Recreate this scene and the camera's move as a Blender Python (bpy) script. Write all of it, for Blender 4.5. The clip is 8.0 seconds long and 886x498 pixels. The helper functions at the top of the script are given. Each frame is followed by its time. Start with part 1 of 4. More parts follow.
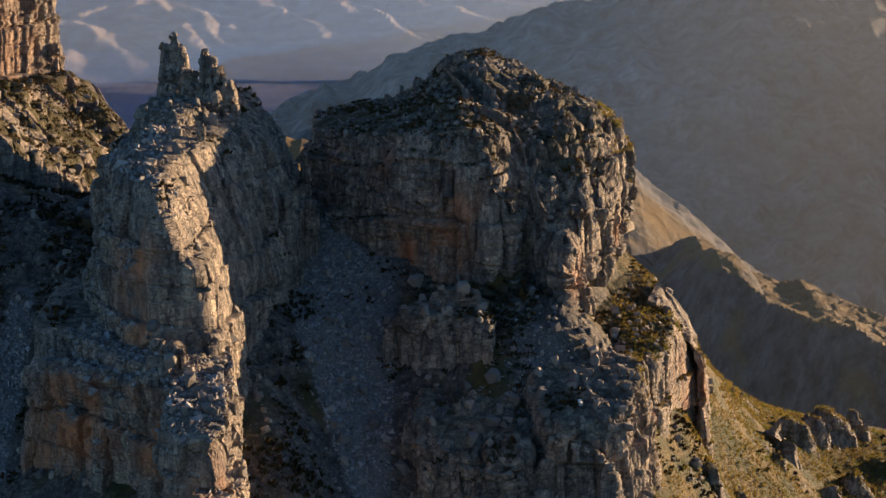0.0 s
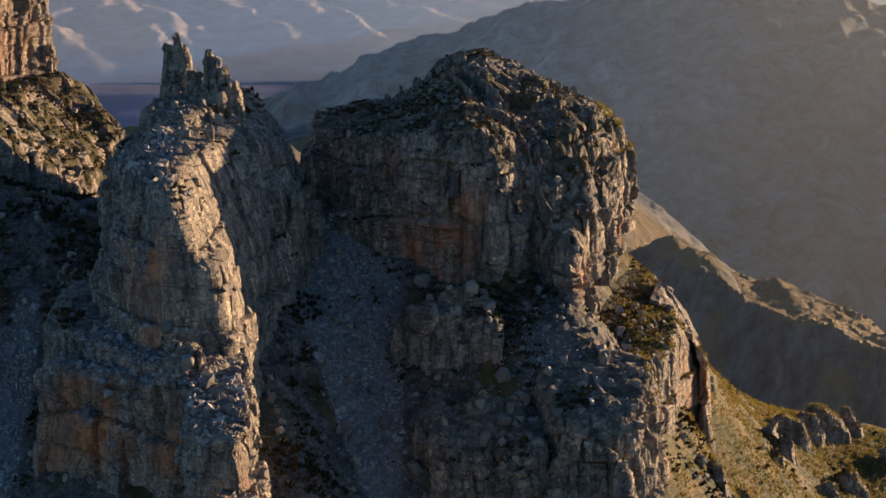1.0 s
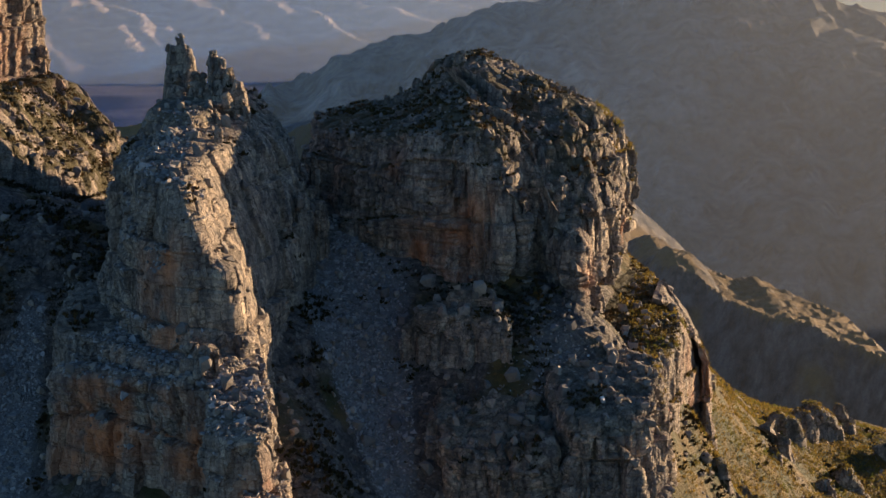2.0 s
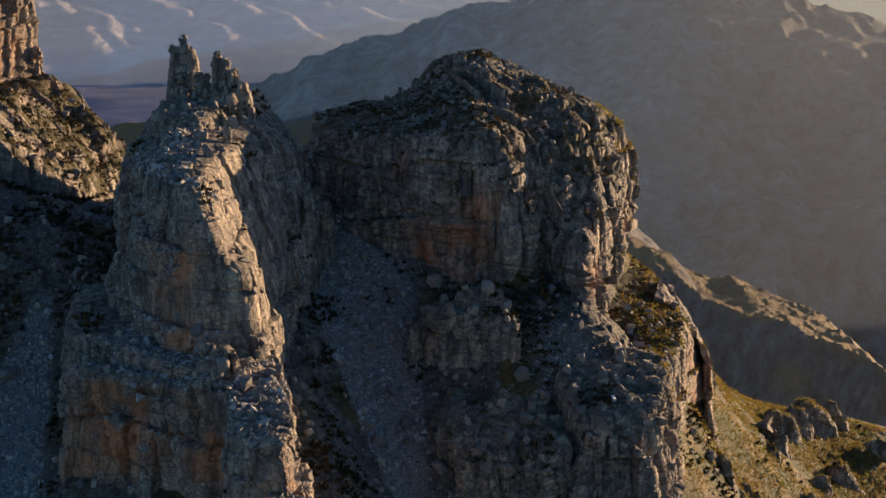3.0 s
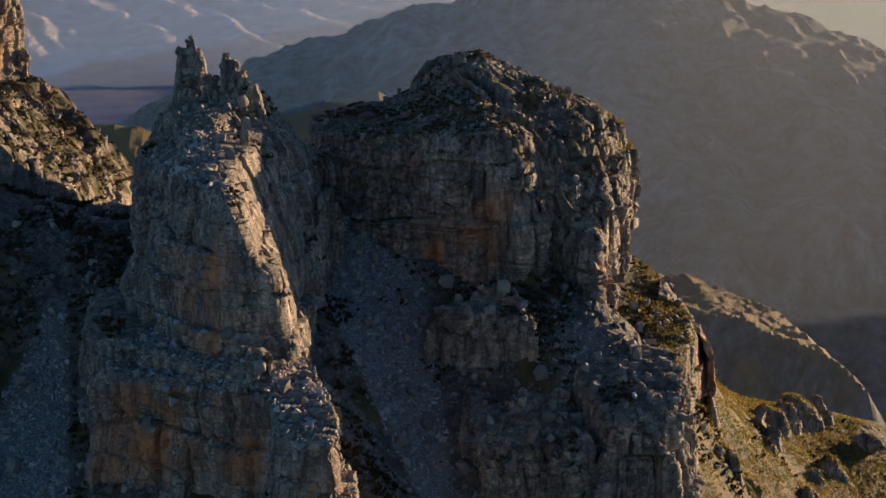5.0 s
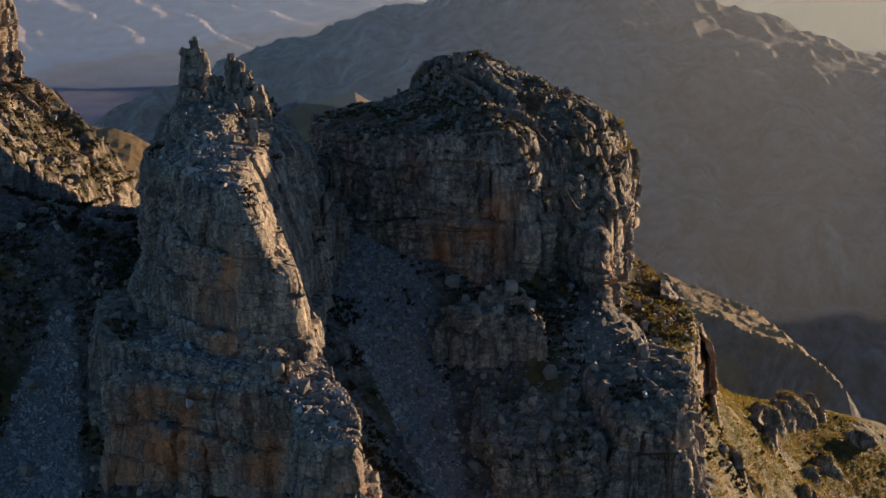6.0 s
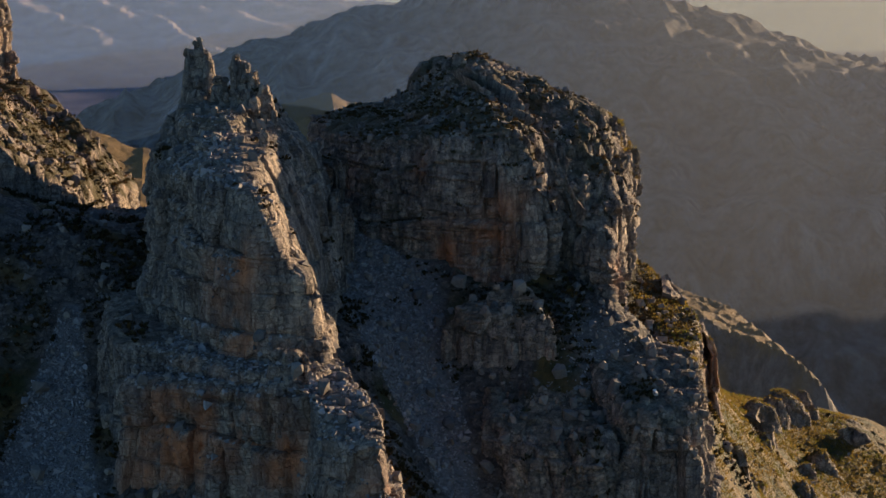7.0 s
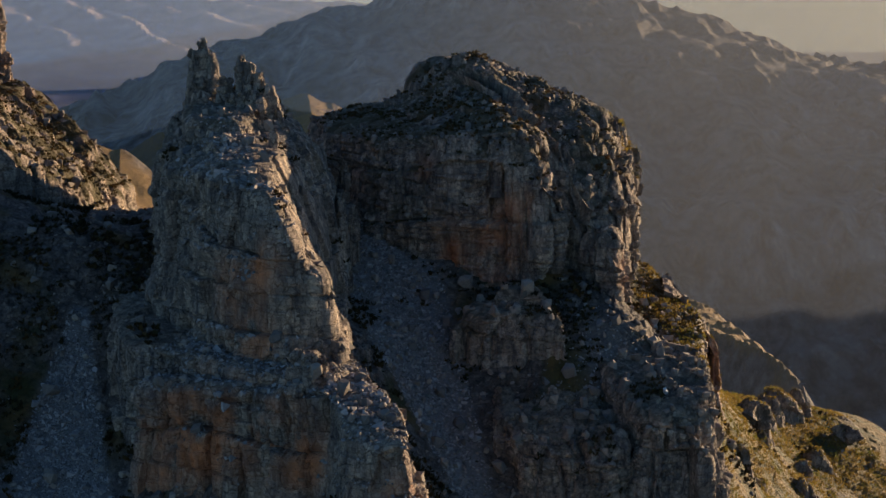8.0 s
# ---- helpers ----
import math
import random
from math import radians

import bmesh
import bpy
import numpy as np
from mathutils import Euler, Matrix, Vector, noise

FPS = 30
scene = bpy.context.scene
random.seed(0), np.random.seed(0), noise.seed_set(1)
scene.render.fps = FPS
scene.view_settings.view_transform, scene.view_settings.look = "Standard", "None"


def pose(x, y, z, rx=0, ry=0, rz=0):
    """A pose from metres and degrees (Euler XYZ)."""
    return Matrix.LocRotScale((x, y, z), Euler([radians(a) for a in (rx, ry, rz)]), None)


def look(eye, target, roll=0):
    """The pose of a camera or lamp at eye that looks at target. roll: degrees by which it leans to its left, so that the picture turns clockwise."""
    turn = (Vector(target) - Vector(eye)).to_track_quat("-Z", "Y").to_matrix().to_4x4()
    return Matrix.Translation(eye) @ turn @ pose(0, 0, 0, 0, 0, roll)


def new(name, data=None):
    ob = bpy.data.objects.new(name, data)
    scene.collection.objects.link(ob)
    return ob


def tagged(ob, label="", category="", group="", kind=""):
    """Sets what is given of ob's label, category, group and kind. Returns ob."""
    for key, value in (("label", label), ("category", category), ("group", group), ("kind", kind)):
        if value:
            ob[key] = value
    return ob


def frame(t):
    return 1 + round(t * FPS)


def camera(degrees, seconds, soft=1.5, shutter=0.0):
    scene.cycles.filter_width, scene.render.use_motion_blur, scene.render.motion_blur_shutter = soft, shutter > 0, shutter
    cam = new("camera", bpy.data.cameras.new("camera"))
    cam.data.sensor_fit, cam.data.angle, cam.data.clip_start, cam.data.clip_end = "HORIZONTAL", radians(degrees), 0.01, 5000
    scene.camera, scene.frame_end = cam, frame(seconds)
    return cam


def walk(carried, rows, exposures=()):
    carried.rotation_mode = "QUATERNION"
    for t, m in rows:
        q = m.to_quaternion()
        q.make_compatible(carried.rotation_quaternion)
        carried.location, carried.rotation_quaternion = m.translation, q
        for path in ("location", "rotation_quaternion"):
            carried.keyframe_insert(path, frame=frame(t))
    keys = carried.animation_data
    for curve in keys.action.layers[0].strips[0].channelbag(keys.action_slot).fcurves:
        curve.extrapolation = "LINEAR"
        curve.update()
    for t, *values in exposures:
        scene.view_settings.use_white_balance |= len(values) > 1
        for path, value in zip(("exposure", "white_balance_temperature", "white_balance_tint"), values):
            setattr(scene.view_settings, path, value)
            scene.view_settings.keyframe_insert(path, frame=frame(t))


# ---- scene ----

# ================================================================ camera and its walk
cam = camera(36.0, 8.0, soft=1.5)
# seconds, x, y, z, degrees of tilt, degrees of turn: a level slide round the butte
ROWS = [
    (0.0, 0.000, 0.000, 200.000, -12.400, 0.000),
    (1.0, -5.006, -0.264, 200.004, -12.376, -1.343),
    (2.0, -10.010, -0.381, 200.001, -12.351, -2.685),
    (3.0, -15.012, -0.351, 199.991, -12.325, -4.026),
    (4.0, -20.013, -0.174, 199.975, -12.298, -5.367),
    (5.0, -25.012, 0.150, 199.953, -12.271, -6.706),
    (6.0, -30.010, 0.620, 199.923, -12.242, -8.045),
    (7.0, -35.006, 1.238, 199.888, -12.213, -9.382),
    (8.0, -40.000, 2.002, 199.845, -12.182, -10.719),
]
walk(cam, [(t, pose(x, y, z, 90 + tilt, 0, turn)) for t, x, y, z, tilt, turn in ROWS], [(0.0, 1.43), (4.0, 1.31), (8.0, 1.17)])

# ================================================================ light
SUN_AZ, SUN_EL = radians(32.0), radians(5.3)  # azimuth from +x towards +y
sun_way = Vector((math.cos(SUN_EL) * math.cos(SUN_AZ), math.cos(SUN_EL) * math.sin(SUN_AZ), math.sin(SUN_EL)))
world = bpy.data.worlds.new("sky")
world.use_nodes = True
scene.world = world
sky = world.node_tree.nodes.new("ShaderNodeTexSky")
sky.sky_type, sky.sun_disc = "NISHITA", False
sky.sun_elevation, sky.sun_rotation = SUN_EL, radians(90) - SUN_AZ
sky.air_density, sky.dust_density, sky.ozone_density, sky.altitude = 0.9, 0.8, 2.3, 2000
world.node_tree.links.new(sky.outputs[0], world.node_tree.nodes["Background"].inputs[0])
world.node_tree.nodes["Background"].inputs[1].default_value = 0.076
sun_data = bpy.data.lights.new("sun", "SUN")
sun_data.energy, sun_data.angle, sun_data.color = 5.0, radians(0.5), (1.0, 0.66, 0.33)
sun = new("sun", sun_data)
sun.matrix_world = look(sun_way * 500, (0, 0, 0))
scene.view_settings.use_white_balance = True
scene.view_settings.white_balance_temperature, scene.view_settings.white_balance_tint = 5550, 12


# ================================================================ numbers: hashing, noise, joints
def hashed(i, j, k, seed):
    """Even random numbers from 0 to 1 for whole-number arrays."""
    i, j, k = (np.atleast_1d(a).astype(np.int64) for a in (i, j, k))
    n = (i * 374761393 + j * 668265263 + k * 2147483647 + seed * 974634777) & 0xFFFFFFFF
    n = ((n ^ (n >> 13)) * 1274126177) & 0xFFFFFFFF
    n = ((n ^ (n >> 16)) * 1103515245) & 0xFFFFFFFF
    n = ((n ^ (n >> 15)) & 0xFFFFFF) / float(0x1000000)
    return n if n.size > 1 else float(n[0])


def smooth_noise(x, y, z, seed):
    """Value noise from -1 to 1."""
    x, y, z = np.broadcast_arrays(x, y, z)
    i, j, k = np.floor(x), np.floor(y), np.floor(z)
    u, v, w = (a * a * (3 - 2 * a) for a in (x - i, y - j, z - k))
    total = 0.0
    for a in (0, 1):
        for b in (0, 1):
            for c in (0, 1):
                weight = (u if a else 1 - u) * (v if b else 1 - v) * (w if c else 1 - w)
                total = total + weight * hashed(i + a, j + b, k + c, seed)
    return total * 2 - 1


def fractal(x, y, z, seed, octaves=4):
    total, size = 0.0, 1.0
    for n in range(octaves):
        total = total + size * smooth_noise(x, y, z, seed + n)
        x, y, z, size = x * 2.03 + 3.1, y * 2.03 + 1.7, z * 2.03 + 5.3, size * 0.5
    return total


def joints(p, joint, bed, seed, turn=0.0, jitter=0.85, stack=1, warp=0.12):
    """Jointed rock: beds of stone cut by upright cracks. A random number for each block, metres to its nearest crack,
    and a slant of its face."""
    x, y, z = p[..., 0], p[..., 1], p[..., 2]
    wob = smooth_noise(x / joint / 1.7, y / joint / 1.7, z / bed / 2.1, seed + 50)
    x, y = x + warp * joint * wob, y - warp * joint * wob
    c, s = math.cos(turn), math.sin(turn)
    u, v = (c * x + s * y) / joint, (c * y - s * x) / joint
    level = z / bed + 0.7 * smooth_noise(x / 15, y / 15, z / 9, seed + 52) * min(1.0, 1.7 / bed) + 0.3 * smooth_noise(x / 15, y / 15, z / 9, seed + 54) + 0.42 * smooth_noise(0 * z, 0 * z, z / bed * 0.8, seed + 53)
    k = np.floor(level)
    fz = level - k
    k2 = np.floor(k / stack)
    i0, j0 = np.floor(u), np.floor(v)
    first, second, owner, slant = np.full(u.shape, 9.0), np.full(u.shape, 9.0), np.zeros(u.shape), np.zeros(u.shape)
    for a in (-1, 0, 1):
        for b in (-1, 0, 1):
            i, j = i0 + a, j0 + b
            own = hashed(i, j, k2, seed)
            du = i + 0.5 + jitter * (own - 0.5) - u
            dv = j + 0.5 + jitter * ((own * 57.3) % 1.0 - 0.5) - v
            d = np.maximum(abs(du), abs(dv)) * 0.6 + np.sqrt(du * du + dv * dv) * 0.4
            nearer = d < first
            second = np.where(nearer, first, np.minimum(second, d))
            owner = np.where(nearer, own, owner)
            slant = np.where(nearer, ((own * 91.7) % 1.0 - 0.5) * du + ((own * 33.1) % 1.0 - 0.5) * dv, slant)
            first = np.where(nearer, d, first)
    if stack > 1:
        owner = 0.6 * owner + 0.4 * hashed(np.floor(owner * 5e4), k, 0 * k, seed + 2)
    else:
        owner = hashed(np.floor(owner * 5e4), k, 0 * k, seed + 2)
    slant = slant + (fz - 0.5) * ((owner * 17.9) % 1.0 - 0.35) * bed / joint
    edge = np.minimum((second - first) * 0.5 * joint, np.minimum(fz, 1 - fz) * bed)
    return owner, edge, slant * joint


# ================================================================ materials
def node_material(name):
    m = bpy.data.materials.new(name)
    m.use_nodes = True
    nodes, links = m.node_tree.nodes, m.node_tree.links
    return m, nodes, links, nodes["Principled BSDF"]


def noise_node(nodes, links, vector, scale, detail=6.0, rough=0.6):
    n = nodes.new("ShaderNodeTexNoise")
    n.inputs["Scale"].default_value, n.inputs["Detail"].default_value, n.inputs["Roughness"].default_value = scale, detail, rough
    links.new(vector, n.inputs["Vector"])
    return n.outputs["Fac"]


def ramp_node(nodes, links, fac, stops):
    r = nodes.new("ShaderNodeValToRGB")
    while len(r.color_ramp.elements) < len(stops):
        r.color_ramp.elements.new(0.5)
    for e, (at, colour) in zip(r.color_ramp.elements, stops):
        e.position = at
        e.color = (*colour, 1) if len(colour) == 3 else colour
    links.new(fac, r.inputs[0])
    return r.outputs[0]


def mix_node(nodes, links, fac, a, b, blend="MIX"):
    m = nodes.new("ShaderNodeMix")
    m.data_type, m.blend_type = "RGBA", blend
    for value, socket in ((fac, m.inputs[0]), (a, m.inputs[6]), (b, m.inputs[7])):
        if isinstance(value, (int, float)):
            socket.default_value = value
        elif isinstance(value, tuple):
            socket.default_value = (*value, 1)
        else:
            links.new(value, socket)
    return m.outputs[2]


def math_node(nodes, links, op, a, b=0.0):
    m = nodes.new("ShaderNodeMath")
    m.operation, m.use_clamp = op, False
    for value, socket in ((a, m.inputs[0]), (b, m.inputs[1])):
        if isinstance(value, (int, float)):
            socket.default_value = value
        else:
            links.new(value, socket)
    return m.outputs[0]


def attribute_node(nodes, name):
    a = nodes.new("ShaderNodeAttribute")
    a.attribute_name = name
    return a.outputs["Fac"]


def rock_material(name, pale, dark, rust, plant, scale=1.0, dry=None):
    """Weathered sandstone: block to block tone, lichen streaks, rust stains, plants on its ledges."""
    m, nodes, links, bsdf = node_material(name)
    at = nodes.new("ShaderNodeNewGeometry").outputs["Position"]
    stretch = nodes.new("ShaderNodeMapping")
    stretch.inputs["Scale"].default_value = (1.0, 1.0, 0.22)
    links.new(at, stretch.inputs["Vector"])
    streak = noise_node(nodes, links, stretch.outputs[0], 0.9 * scale, 8, 0.65)
    grain = noise_node(nodes, links, at, 5.0 * scale, 8, 0.7)
    broad = noise_node(nodes, links, at, 0.12 * scale, 4, 0.6)
    base = mix_node(nodes, links, ramp_node(nodes, links, streak, [(0.36, (0, 0, 0)), (0.62, (1, 1, 1))]), dark, pale)
    tone = math_node(nodes, links, "MULTIPLY_ADD", attribute_node(nodes, "tone"), 0.5)
    tone.node.inputs[2].default_value = 0.75
    base = mix_node(nodes, links, 1.0, base, tone, "MULTIPLY")
    base = mix_node(nodes, links, 0.55, base, ramp_node(nodes, links, grain, [(0.3, (0.45, 0.45, 0.47)), (0.7, (1.25, 1.22, 1.18))]), "MULTIPLY")
    base = mix_node(nodes, links, 0.5, base, ramp_node(nodes, links, broad, [(0.35, (0.75, 0.78, 0.82)), (0.65, (1.15, 1.08, 1.0))]), "MULTIPLY")
    relief = grain
    if scale > 0.5:
        wander = nodes.new("ShaderNodeTexNoise")
        wander.inputs["Scale"].default_value, wander.inputs["Detail"].default_value = 0.9, 3.0
        links.new(at, wander.inputs["Vector"])
        for size, flat, wide, depth, turn in ((0.62, 0.75, 0.05, 1.0, 0.4), (1.9, 1.3, 0.08, 0.5, 0.7)):
            placed = nodes.new("ShaderNodeMapping")
            placed.inputs["Scale"].default_value = (1.0, 1.0, flat)
            placed.inputs["Rotation"].default_value = (0.06, 0.05, turn)
            links.new(at, placed.inputs["Vector"])
            warped = nodes.new("ShaderNodeVectorMath")
            warped.operation = "MULTIPLY_ADD"
            links.new(wander.outputs["Color"], warped.inputs[0])
            warped.inputs[1].default_value = (0.35 / size,) * 3
            links.new(placed.outputs[0], warped.inputs[2])
            near, next_to = (nodes.new("ShaderNodeTexVoronoi") for _ in range(2))
            for cell, feature in ((near, "F1"), (next_to, "F2")):
                cell.feature, cell.distance = feature, "CHEBYCHEV"
                cell.inputs["Scale"].default_value, cell.inputs["Randomness"].default_value = size, 0.85
                links.new(warped.outputs[0], cell.inputs["Vector"])
            gap = ramp_node(nodes, links, math_node(nodes, links, "SUBTRACT", next_to.outputs["Distance"], near.outputs["Distance"]), [(0.0, (0, 0, 0)), (wide, (1, 1, 1))])
            shade = nodes.new("ShaderNodeSeparateColor")
            links.new(near.outputs["Color"], shade.inputs[0])
            piece = ramp_node(nodes, links, shade.outputs[0], [(0.0, (0.72, 0.72, 0.74)), (1.0, (1.32, 1.29, 1.25))])
            base = mix_node(nodes, links, 0.8, base, piece, "MULTIPLY")
            base = mix_node(nodes, links, 0.48, base, gap, "MULTIPLY")
            step = math_node(nodes, links, "MULTIPLY", math_node(nodes, links, "ADD", math_node(nodes, links, "MULTIPLY", shade.outputs[1], 0.8), gap), depth)
            relief = math_node(nodes, links, "ADD", relief, step)
    rusty = mix_node(nodes, links, ramp_node(nodes, links, streak, [(0.4, (0, 0, 0)), (0.6, (1, 1, 1))]), rust, tuple(min(1.0, c * 1.5) for c in rust))
    stain = math_node(nodes, links, "MULTIPLY", attribute_node(nodes, "stain"), 1.0)
    base = mix_node(nodes, links, stain, base, rusty)
    leaf = noise_node(nodes, links, at, 2.3 * scale, 6, 0.7)
    green = mix_node(nodes, links, leaf, tuple(c * 0.5 for c in plant), tuple(c * 1.5 for c in plant))
    if dry:
        sere = noise_node(nodes, links, at, 0.16 * scale, 5, 0.65)
        straw = mix_node(nodes, links, leaf, tuple(c * 0.6 for c in dry), tuple(c * 1.4 for c in dry))
        green = mix_node(nodes, links, ramp_node(nodes, links, sere, [(0.42, (0, 0, 0)), (0.58, (1, 1, 1))]), green, straw)
    stones = mix_node(nodes, links, grain, (0.095, 0.088, 0.082), (0.32, 0.29, 0.262))
    base = mix_node(nodes, links, attribute_node(nodes, "gravel"), base, stones)
    base = mix_node(nodes, links, attribute_node(nodes, "plants"), base, green)
    links.new(base, bsdf.inputs["Base Color"])
    bsdf.inputs["Roughness"].default_value = 0.85
    bsdf.inputs["Specular IOR Level"].default_value = 0.3
    bump = nodes.new("ShaderNodeBump")
    bump.inputs["Strength"].default_value, bump.inputs["Distance"].default_value = 0.9, 0.18 / scale
    links.new(relief, bump.inputs["Height"])
    links.new(bump.outputs[0], bsdf.inputs["Normal"])
    return m


ROCK = rock_material("weathered_sandstone", (0.43, 0.355, 0.265), (0.15, 0.13, 0.114), (0.40, 0.165, 0.07), (0.075, 0.060, 0.022))
SLOPE = rock_material("rocky_slope", (0.20, 0.165, 0.13), (0.09, 0.08, 0.068), (0.33, 0.15, 0.07), (0.05, 0.048, 0.012), 1.0, (0.135, 0.086, 0.022))
MOUNTAIN = rock_material("far_mountain_rock", (0.38, 0.335, 0.295), (0.035, 0.032, 0.030), (0.30, 0.17, 0.09), (0.11, 0.085, 0.045), 0.055)
RIDGE = rock_material("grassy_ridge", (0.20, 0.17, 0.14), (0.05, 0.045, 0.04), (0.30, 0.17, 0.09), (0.21, 0.132, 0.045), 0.22)
# the plant colour is the blue shade painted on the low valley
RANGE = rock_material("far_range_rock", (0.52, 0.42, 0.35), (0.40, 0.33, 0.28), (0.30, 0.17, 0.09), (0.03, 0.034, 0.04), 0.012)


# ================================================================ meshes
def quad_mesh(name, p, wrap, material, fields):
    """A mesh from a grid of places p[u, v], closed round u if wrap; fields: an attribute for each vertex."""
    nu, nv = p.shape[:2]
    me = bpy.data.meshes.new(name)
    me.vertices.add(nu * nv)
    me.vertices.foreach_set("co", np.ascontiguousarray(p, dtype=np.float32).ravel())
    u = np.arange(nu if wrap else nu - 1)[:, None]
    v = np.arange(nv - 1)[None, :]
    w = (u + 1) % nu
    faces = np.stack([u * nv + v, w * nv + v, w * nv + v + 1, u * nv + v + 1], -1).reshape(-1, 4)
    me.loops.add(faces.size)
    me.loops.foreach_set("vertex_index", faces.astype(np.int32).ravel())
    me.polygons.add(len(faces))
    me.polygons.foreach_set("loop_start", np.arange(0, faces.size, 4, dtype=np.int32))
    me.update(calc_edges=True)
    me.polygons.foreach_set("use_smooth", np.zeros(len(faces), dtype=bool))
    for key, values in fields.items():
        me.attributes.new(key, "FLOAT", "POINT").data.foreach_set("value", np.ascontiguousarray(values, dtype=np.float32).ravel())
    me.materials.append(material)
    return me


def normals_of(p, wrap):
    if wrap:
        du = np.roll(p, -1, 0) - np.roll(p, 1, 0)
    else:
        du = np.gradient(p, axis=0)
    n = np.cross(du, np.gradient(p, axis=1))
    return n / (np.linalg.norm(n, axis=-1, keepdims=True) + 1e-9)


def stain_of(p, spots, seed):
    """Rust where water runs: rounded patches (x, y, z, radius, strength), broken by noise."""
    total = np.zeros(p.shape[:-1])
    for x, y, z, r, k in spots:
        d = ((p[..., 0] - x) ** 2 + (p[..., 1] - y) ** 2 + ((p[..., 2] - z) * 0.8) ** 2) / r**2
        total = np.maximum(total, k * np.exp(-d))
    rough = fractal(p[..., 0] / 2.5, p[..., 1] / 2.5, p[..., 2] / 4.0, seed, 4)
    return np.clip(total * (0.75 + 0.9 * rough), 0, 1)


STAINS = [(-40, 139.5, 150.5, 5, 1.2), (-43, 141.5, 147, 4, 1.2), (-33, 135.5, 152, 3.6, 1.1), (-34.5, 136, 155.5, 2.6, 0.9), (-36.5, 147.5, 164, 2.6, 1.0), (-34.5, 144.6, 159.6, 3.2, 1.1), (-33, 143.6, 167, 2.4, 0.8), (-29.6, 134, 150, 3.0, 0.9),
          (-0.5, 177, 161, 4.2, 0.9), (1.5, 176.5, 166, 3, 0.8), (-4.5, 180, 159.5, 3.2, 0.9), (-9, 184, 172, 2.2, 0.6), (18, 175, 158, 2.6, 0.5), (25.5, 193, 160, 3, 0.6),
          (34.0, 186, 139, 6.0, 0.5), (27.5, 165, 144, 2.4, 0.7), (6, 162, 149, 2.0, 0.7), (-68, 236, 184, 9, 0.45), (-23, 120, 150, 3, 0.5)]



def rock_skin(p, wrap, seed, rough=1.0, column=0.0, fine=1.0, turn=0.35, plants=0.5, broad=1.0, slab=0.35):
    """Breaks a smooth rock form into beds, joints and columns. Gives the new places and their attributes."""
    n = normals_of(p, wrap)
    x, y, z = p[..., 0], p[..., 1], p[..., 2]
    side = np.sqrt(np.clip(1 - n[..., 2] ** 2, 0, 1))
    out = broad * (1.2 * fractal(x / 15, y / 15, z / 22, seed, 2) + 0.22 * fractal(x / 4, y / 4, z / 5, seed + 5, 3))
    r1, e1, t1 = joints(p, 5.2, 7.5, seed + 10, turn)
    r2, e2, t2 = joints(p, 2.1, 1.7, seed + 20, turn, stack=3)
    rs, es, ts = joints(p, 5.5, 1.25, seed + 25, turn)
    r3, e3, t3 = joints(p, 0.8, 0.7, seed + 30, turn + 0.1, stack=2)
    open_joint = np.clip(0.65 + 0.9 * fractal(x / 5, y / 5, z / 4, seed + 8, 2), 0.05, 1.5)
    out = out + rough * (1.5 * (r1 - 0.5) + 0.35 * t1 + ((1 - slab) * (0.55 * (r2 - 0.5) + 0.3 * t2) + slab * (0.7 * (rs - 0.5) + 0.1 * ts)) * (0.3 + 0.8 * r1 + 0.5 * open_joint) + fine * (0.2 * (r3 - 0.5) + 0.22 * t3) * (0.3 + 1.1 * r2))
    out = out - rough * open_joint * (0.7 * np.exp(-(e1 / 0.3) ** 2) + 0.34 * (1 - 0.7 * slab) * np.exp(-(e2 / 0.17) ** 2) * (0.3 + r1) + 0.4 * slab * np.exp(-(es / 0.14) ** 2) + 0.1 * fine * np.exp(-(e3 / 0.12) ** 2))
    bed = z / 2.3 + 0.3 * smooth_noise(x / 20, y / 20, 0 * z, seed + 3) + 0.4 * smooth_noise(0 * z, 0 * z, z / 2.1, seed + 4)
    near = np.minimum(bed - np.floor(bed), 1 - bed + np.floor(bed)) * 2.3
    out = out - rough * 0.45 * np.exp(-(near / 0.16) ** 2) * hashed(np.round(bed), 0 * bed, 0 * bed, seed + 6) * np.clip(0.6 + fractal(x / 6, y / 6, z / 30, seed + 7, 2), 0, 1)
    if np.any(column):
        rc, ec, tc = joints(p, 3.2, 16.0, seed + 40, turn + 0.3, 0.8)
        out = out + column * (0.95 * np.sqrt(np.clip(ec / 0.3, 0, 1)) + 1.2 * (rc - 0.6) + 0.3 * tc - 0.8)
    out = out * (0.35 + 0.65 * side)
    q = p + n * out[..., None]
    flat = normals_of(q, wrap)[..., 2]
    green = fractal(x / 3, y / 3, z / 3, seed + 60, 4)
    leafy = np.clip((n[..., 2] * 0.6 + flat * 0.6 - 0.62 + 0.55 * green) * 3, 0, 1) * plants
    fields = {"tone": 0.5 * r2 + 0.3 * r3 + 0.2 * r1, "stain": stain_of(q, STAINS, seed + 70) * side, "plants": np.clip(leafy, 0, 1)}
    return q, fields


